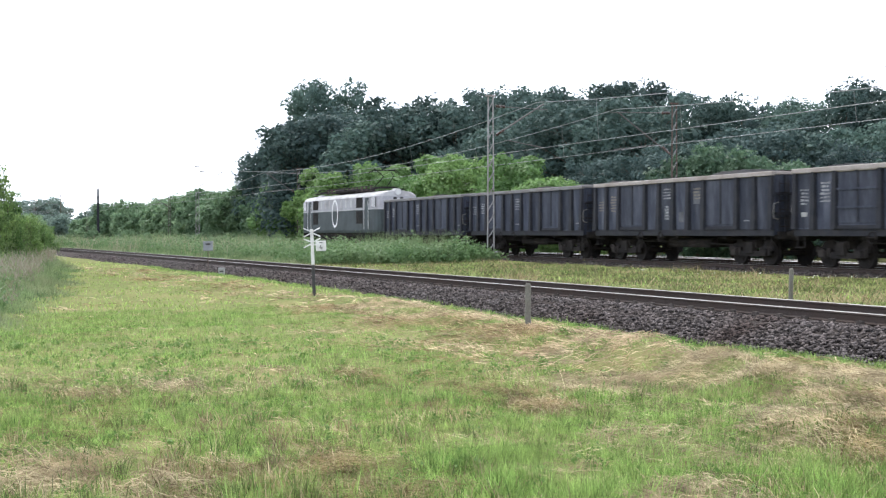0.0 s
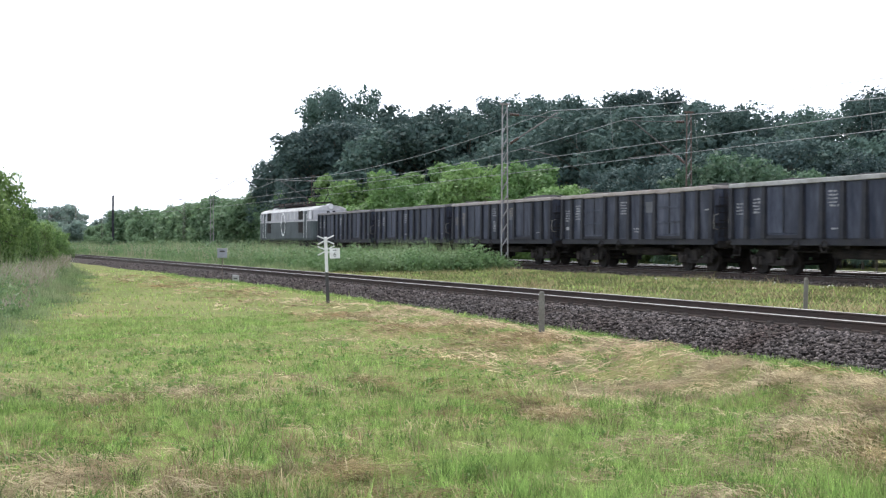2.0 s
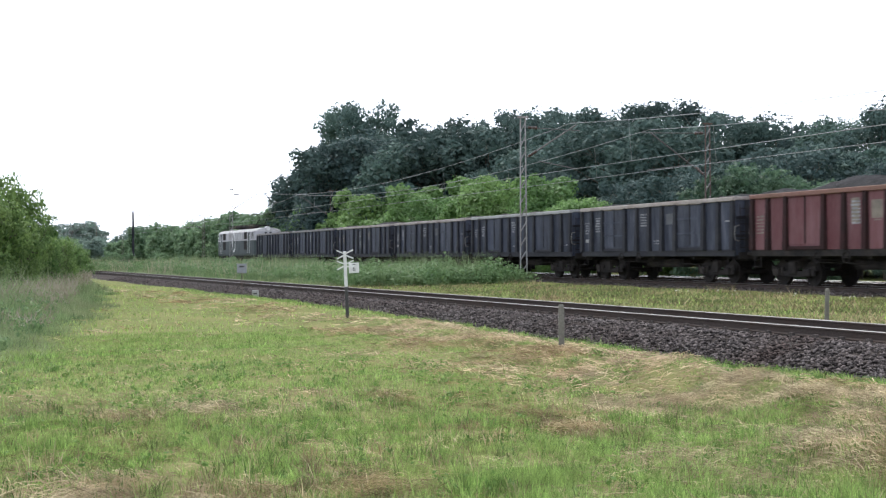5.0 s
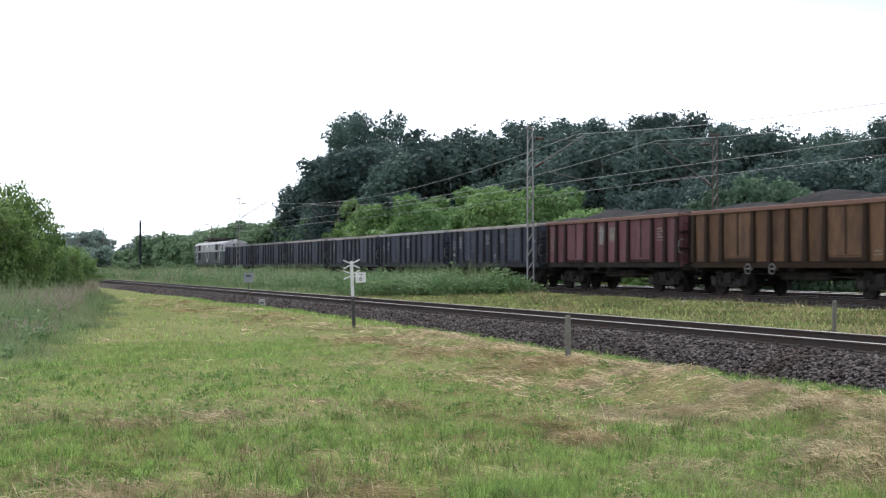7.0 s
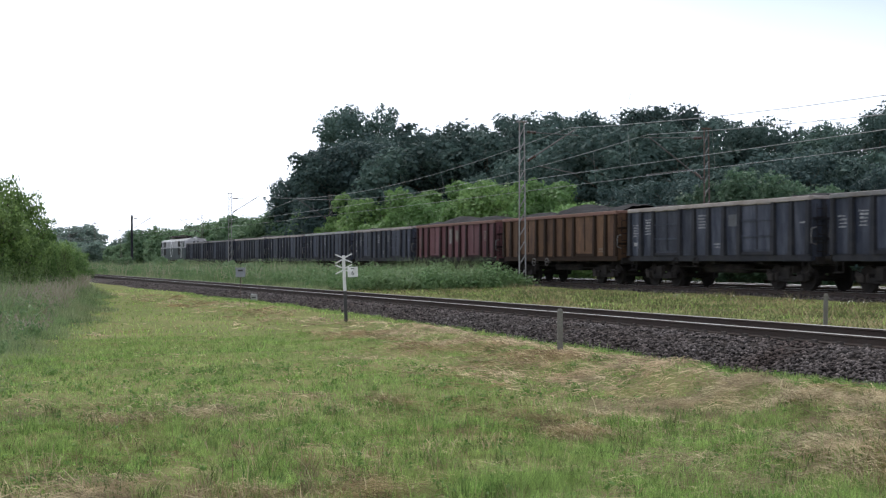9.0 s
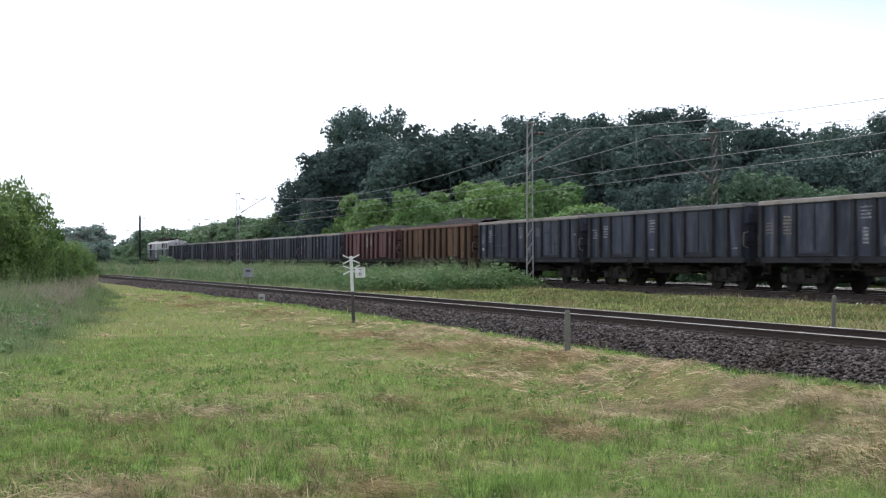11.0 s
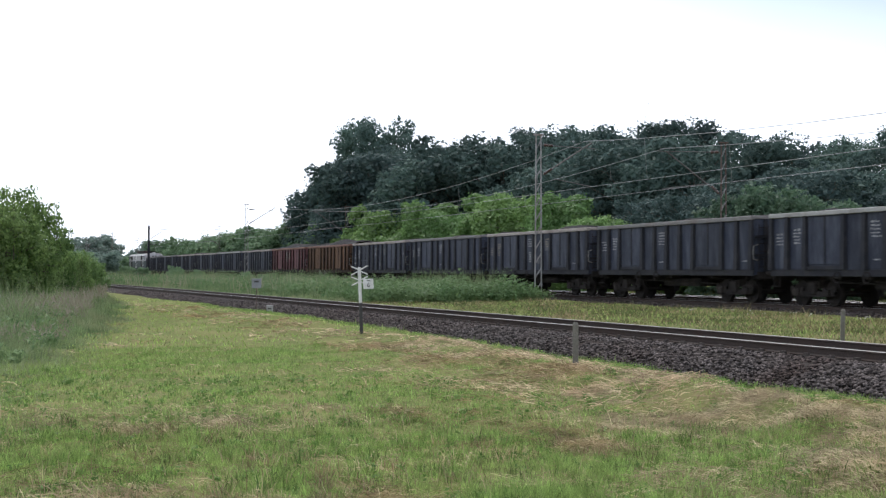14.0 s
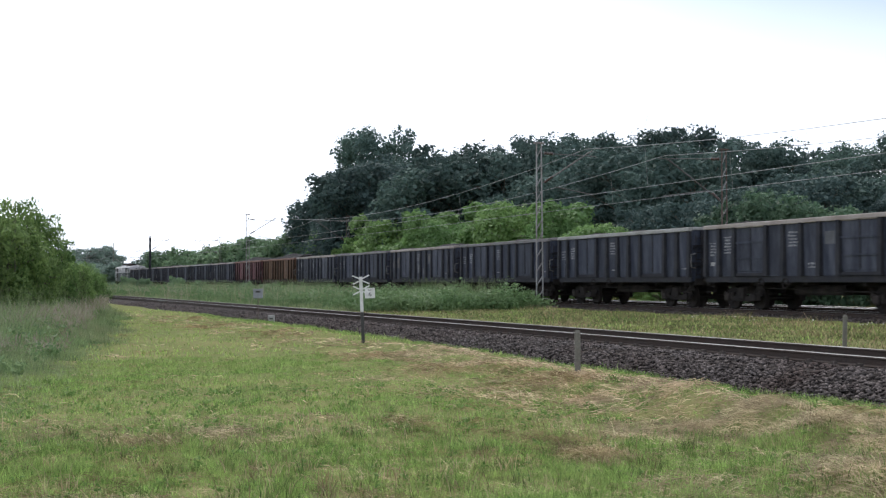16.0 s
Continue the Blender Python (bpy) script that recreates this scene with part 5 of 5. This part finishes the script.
    blades("dry_stalks", np.stack([x, y, ground_z(x, y)], 1), h, np.full(k, 0.006), h * rng.uniform(0.2, 1.2, k), rng, M_HAY, "thin dry grass stalks", "grass")
    # rank growth on the bank between the two lines
    n = 130000
    x = -54 - 190 * rng.random_sample(n) ** 1.5
    lo, hi = near_y(x) + 3.6, main_y(x) - 2.6
    y = lo + (hi - lo) * rng.random_sample(n)
    v = (y - lo) / (hi - lo)
    h = (0.45 + 0.85 * step(0.1, 0.5, v)) * rng.gamma(6.0, 1 / 6, n) * np.clip(0.72 + 0.4 * waves(x, y, 0.55, 16) + 0.3 * waves(x, y, 1.7, 29), 0.15, 2) * 0.72 * step(-54, -66, x)
    keep = h > 0.12
    x, y, h = x[keep], y[keep], np.minimum(h[keep], 1.7)
    k = len(x)
    blades("tall_grass", np.stack([x, y, ground_z(x, y)], 1), h, rng.uniform(0.012, 0.04, k), h * rng.uniform(0.1, 0.8, k), rng, M_TALL, "rank tall green grass and weeds on the bank", "grass", True)
    # leafy weeds and pale seed heads among it
    n = 2300
    x = -57 - 150 * rng.random_sample(n) ** 1.4
    lo, hi = near_y(x) + 4.2, main_y(x) - 2.8
    y = lo + (hi - lo) * rng.random_sample(n) ** 0.7
    vs, fs, at = [], [], 0
    for a, b in zip(x, y):
        hh = rng.uniform(0.35, 1.1) + (0.5 if rng.random_sample() < 0.12 else 0)
        v, f = leaf_cloud(rng, [((a, b, float(ground_z(a, b)) + hh * 0.5), (rng.uniform(0.3, 0.9), rng.uniform(0.3, 0.9), hh * 0.5))], 60, 0.14, shell=0.3)
        vs.append(v)
        fs.append(f + at)
        at += len(v)
    tagged(tri_mesh("weeds", np.concatenate(vs), np.concatenate(fs), M_WEED), "leafy green weeds on the bank beside the line", "weeds", kind="stuff")
    n = 9000
    x = -57 - 120 * rng.random_sample(n) ** 1.4
    keep = waves(x, 0 * x, 0.35, 19) > 0.05
    x = x[keep]
    n = len(x)
    lo, hi = near_y(x) + 4.0, main_y(x) - 2.8
    y = lo + (hi - lo) * rng.random_sample(n)
    h = rng.uniform(0.7, 1.5, n)
    blades("seed_heads", np.stack([x, y, ground_z(x, y)], 1), h, rng.uniform(0.012, 0.035, n), h * rng.uniform(0.1, 0.4, n), rng, M_PLUME, "pale dry seed heads of tall grass", "grass", True)
    # tall pale grass at the foot of the thicket, lower and thinner towards the meadow and the camera
    n = 90000
    x = -68 + 56 * rng.random_sample(n) ** 0.85
    edge = -1.25 - 0.112 * x + 0.5 * waves(x, 0 * x, 0.9, 17) + 0.25 * waves(x, 0 * x, 3.1, 30)
    into = -0.5 + 4.6 * rng.random_sample(n) ** 1.2
    y = edge - into
    grow = (0.12 + 0.88 * step(-0.5, 2.4, into)) * (0.12 + 0.88 * step(-17, -42, x))
    h = 0.85 * grow * rng.gamma(5.0, 0.2, n) * np.clip(0.85 + 0.35 * waves(x, y, 1.3, 31), 0.3, 1.5)
    keep = rng.random_sample(n) < 0.25 + 0.75 * step(-0.5, 0.8, into)
    x, y, h = x[keep], y[keep], np.minimum(h[keep], 1.6)
    k = len(x)
    blades("tall_grass", np.stack([x, y, ground_z(x, y)], 1), h, rng.uniform(0.01, 0.026, k) * np.clip(-x / 40, 0.5, 1.2), h * rng.uniform(0.1, 0.7, k), rng, M_TALL, "tall grass around the thicket", "grass", True)
    n = 7000
    x = rng.uniform(-62, -26, n)
    y = -1.25 - 0.112 * x - 0.3 - 3.0 * rng.random_sample(n)
    keep = waves(x, y, 0.8, 32) > -0.15
    x, y = x[keep], y[keep]
    n = len(x)
    h = rng.uniform(0.6, 1.25, n) * (0.45 + 0.55 * step(-26, -40, x))
    blades("seed_heads", np.stack([x, y, ground_z(x, y) + h * 0.7], 1), h * 0.22, rng.uniform(0.015, 0.04, n), h * rng.uniform(0.05, 0.25, n), rng, M_PLUME, "pale purplish-brown seed heads of tall grass", "grass", True)
    vs, fs, at = [], [], 0
    for q in range(260):
        a = -22 - 40 * rng.random_sample()
        b = -1.25 - 0.112 * a - 0.7 - 3.0 * rng.random_sample()
        hh = rng.uniform(0.3, 0.9) * (0.5 + 0.5 * float(step(-22, -38, a)))
        v, f = leaf_cloud(rng, [((a, b, float(ground_z(a, b)) + hh * 0.5), (hh * rng.uniform(0.3, 0.7), hh * rng.uniform(0.3, 0.7), hh * 0.55))], 50, 0.085, shell=0.3)
        vs.append(v)
        fs.append(f + at)
        at += len(v)
    tagged(tri_mesh("weeds", np.concatenate(vs), np.concatenate(fs), M_WEED), "leafy green weeds before the thicket", "weeds", kind="stuff")


build_grass()


# ---- ballast stones ----
def build_stones(name, line, top, bands, x0, x1, n, size, seed, label):
    rng = np.random.RandomState(seed)
    x = x1 + (x0 - x1) * rng.random_sample(n) ** 1.3
    k = rng.choice(len(bands), n, p=[b[4] for b in bands])
    b = np.array([bb[:4] for bb in bands])[k]
    f = rng.random_sample(n)
    u, z = b[:, 0] + (b[:, 2] - b[:, 0]) * f, b[:, 1] + (b[:, 3] - b[:, 1]) * f
    c = np.stack([x, line(x) + u, top + z + rng.uniform(-0.008, 0.03, n)], 1)
    base = np.array([(1, 0, 0), (-1, 0, 0), (0, 1, 0), (0, -1, 0), (0, 0, 1), (0, 0, -1)], float)
    s = size * rng.uniform(0.55, 1.3, n)[:, None, None] * rng.uniform(0.55, 1.25, (n, 6, 1)) * 0.62
    a = rng.uniform(0, 6.283, n)
    rot = np.zeros((n, 3, 3))
    rot[:, 0, 0], rot[:, 0, 1], rot[:, 1, 0], rot[:, 1, 1], rot[:, 2, 2] = np.cos(a), -np.sin(a), np.sin(a), np.cos(a), 1
    t = rng.uniform(-0.8, 0.8, n)
    rx = np.zeros((n, 3, 3))
    rx[:, 1, 1], rx[:, 1, 2], rx[:, 2, 1], rx[:, 2, 2], rx[:, 0, 0] = np.cos(t), -np.sin(t), np.sin(t), np.cos(t), 1
    v = np.einsum("nij,njk,mk->nmi", rot, rx, base) * s * np.array([1.15, 1.15, 0.7]) + c[:, None]
    tri = np.array([(0, 2, 4), (2, 1, 4), (1, 3, 4), (3, 0, 4), (2, 0, 5), (1, 2, 5), (3, 1, 5), (0, 3, 5)])
    f = (np.arange(n) * 6)[:, None, None] + tri[None]
    tagged(tri_mesh(name, v.reshape(-1, 3), f.reshape(-1, 3), M_STONE), label, "ballast", kind="stuff")


build_stones("ballast_stones", near_y, NEAR_TOP, [(-2.5, -0.6, -1.75, -0.32, 0.46), (-1.75, -0.33, -1.4, -0.2, 0.2), (-1.4, -0.2, -0.88, -0.195, 0.22), (-0.65, -0.21, 0.65, -0.21, 0.12)], -90, -11, 38000, 0.064, 50, "loose crushed ballast stones, grey-brown and sharp-edged")
build_stones("ballast_stones", main_y, MAIN_TOP, [(-3.0, -0.55, -1.6, -0.21, 0.7), (-1.6, -0.21, -0.9, -0.2, 0.3)], -75, -28, 9000, 0.065, 51, "pale loose ballast stones along the main line")


# ---- things beside the tracks ----
def crossing_sign():
    sign = tagged(empty("track_sign"), "leaning black and white post with white crossed boards and a plate", "railway sign")
    part("post_foot", boxes((-0.035, 0.035, -0.045, 0.045, -0.4, 0.84), bevel=0.01), M_BLACK, sign, "black lower half of the post")
    part("post_top", boxes((-0.033, 0.033, -0.042, 0.042, 0.84, 1.78), bevel=0.01), M_WHITE, sign, "white upper half of the post")
    for z in (1.70, 1.42):
        for s in (-1, 1):
            for q in (-1, 1):
                bm = bmesh.new()
                m = Matrix.Translation((0.045, s * 0.125, z + q * 0.07)) @ Matrix.Rotation(s * q * radians(25), 4, "X")
                bmesh.ops.create_cube(bm, size=1.0, matrix=m @ Matrix.Diagonal((0.02, 0.21, 0.032, 1)))
                part("board", bm, M_WHITE, sign, "slanted white board")
    plate = part("plate", boxes((0.058, 0.072, 0.09, 0.36, 1.2, 1.47), bevel=0.004), M_WHITE, sign, "white square plate with a black figure")
    txt = bpy.data.curves.new("figure", "FONT")
    txt.body, txt.size, txt.align_x, txt.extrude = "6", 0.17, "CENTER", 0.002
    tmp = new("figure_text", txt)
    me = bpy.data.meshes.new_from_object(tmp)
    bpy.data.objects.remove(tmp)
    fig = link_mesh("figure", me, M_BLACK, plate, "black figure")
    fig.matrix_basis = Matrix.Translation((0.076, 0.225, 1.25)) @ Matrix.Rotation(radians(90), 4, "Z") @ Matrix.Rotation(radians(90), 4, "X")
    part("bar", boxes((0.072, 0.077, 0.18, 0.27, 1.41, 1.43)), M_BLACK, plate)
    return sign


sx, sy = -32.25, 9.3
crossing_sign().matrix_basis = pose(sx, sy, float(ground_z(sx, sy)), 2.2, 0, -14)


def concrete_post(x, y, h, w, lean, label):
    bm = boxes((-w / 2, w / 2, -w / 2, w / 2, -0.3, h - 0.03), bevel=0.012)
    v0 = [bm.verts.new((a * w / 2 * 0.94, b * w / 2 * 0.94, h - 0.031)) for a, b in ((-1, -1), (1, -1), (1, 1), (-1, 1))]
    v1 = [bm.verts.new((a * w / 2 * 0.6, b * w / 2 * 0.6, h)) for a, b in ((-1, -1), (1, -1), (1, 1), (-1, 1))]
    for j in range(4):
        bm.faces.new((v0[j], v0[(j + 1) % 4], v1[(j + 1) % 4], v1[j]))
    bm.faces.new(v1)
    ob = tagged(part("concrete_post", bm, M_CONCRETE), label, "post")
    ob.matrix_basis = pose(x, y, float(ground_z(x, y)), 0, lean, -22)


concrete_post(-19.15, 9.25, 0.78, 0.095, 0, "weathered grey concrete marker post in the grass")
concrete_post(-22.8, 17.4, 0.76, 0.085, 6, "leaning grey concrete post between the tracks")


def relay_box(x, y):
    ob = tagged(empty("relay_box", pose(x, y, float(ground_z(x, y)), 0, 0, -12)), "small grey metal box on a thin post by the track", "trackside box")
    part("stand", rods(((0, 0, -0.3), (0, 0, 1.0), 0.016)), M_MAST_RUST, ob)
    case = part("case", boxes((-0.12, 0.12, -0.18, 0.18, 0.98, 1.31), bevel=0.015), M_BOX, ob)
    part("lid", boxes((-0.14, 0.14, -0.2, 0.2, 1.31, 1.34), bevel=0.008), M_BOX, ob)
    part("latch", boxes((0.118, 0.13, -0.09, 0.09, 1.2, 1.26)), M_BLACK, case)


relay_box(-47.3, 9.5)


def stone_marker(x, y):
    bm = boxes((-0.06, 0.06, -0.13, 0.13, -0.2, 0.28), bevel=0.02)
    ob = tagged(part("stone_marker", bm, M_RIM_PALE), "low pale concrete marker stone beside the ballast", "marker stone")
    ob.matrix_basis = pose(x, y, float(ground_z(x, y)), 0, 0, -14)
    part("painted_bar", boxes((0.058, 0.064, -0.07, 0.07, 0.12, 0.17)), M_BLACK, ob)


stone_marker(-48.2, 10.2)


def pole(x, y, h, label, arms):
    ob = tagged(empty("utility_pole", pose(x, y, float(ground_z(x, y)))), label, "utility pole")
    part("shaft", rods(((0, 0, -0.5), (0, 0, h), 0.11), n=10), M_CONCRETE, ob)
    for z in arms:
        part("crossarm", boxes((-0.05, 0.05, -0.8, 0.8, h - z - 0.05, h - z + 0.05)), M_MAST_RUST, ob)
        for y0 in (-0.7, 0.0, 0.7):
            part("insulator", rods(((0, y0, h - z + 0.05), (0, y0, h - z + 0.25), 0.05), n=8), M_INSUL, ob)


pole(*polar(37.9, 88.0), 7.6, "pale concrete utility pole before the wood", (0.3,))
pole(*polar(5.05, 380.0), 12.9, "distant utility pole above the trees", (0.6, 1.6))


# ---- what moves ----
def motions():
    """The train rolls away along the main line; every wheel pair turns with it."""
    times = [0, 2, 4, 6, 8, 10, 12, 14, 16]
    for i, w in enumerate(WAGONS):
        walk(w, [(t, on_line(lead(t) + PITCH * (i + 1) + 6.45)) for t in times])
    walk(LOCO, [(t, on_line(lead(t) + PITCH - LOCO_BACK)) for t in times])
    for thing, radius in [(w, 0.46) for w in WAGONS] + [(LOCO, 0.625)]:
        dt = 2 / 30 if radius < 0.5 else 0.1
        for ob in thing.children_recursive:
            if ob.name.startswith("wheelset"):
                at = ob.matrix_basis.translation.copy()
                walk(ob, [(k * dt, Matrix.Translation(at) @ Matrix.Rotation((lead(k * dt) - lead(0)) / radius, 4, "Y")) for k in range(int(16 / dt + 1.5))])


motions()
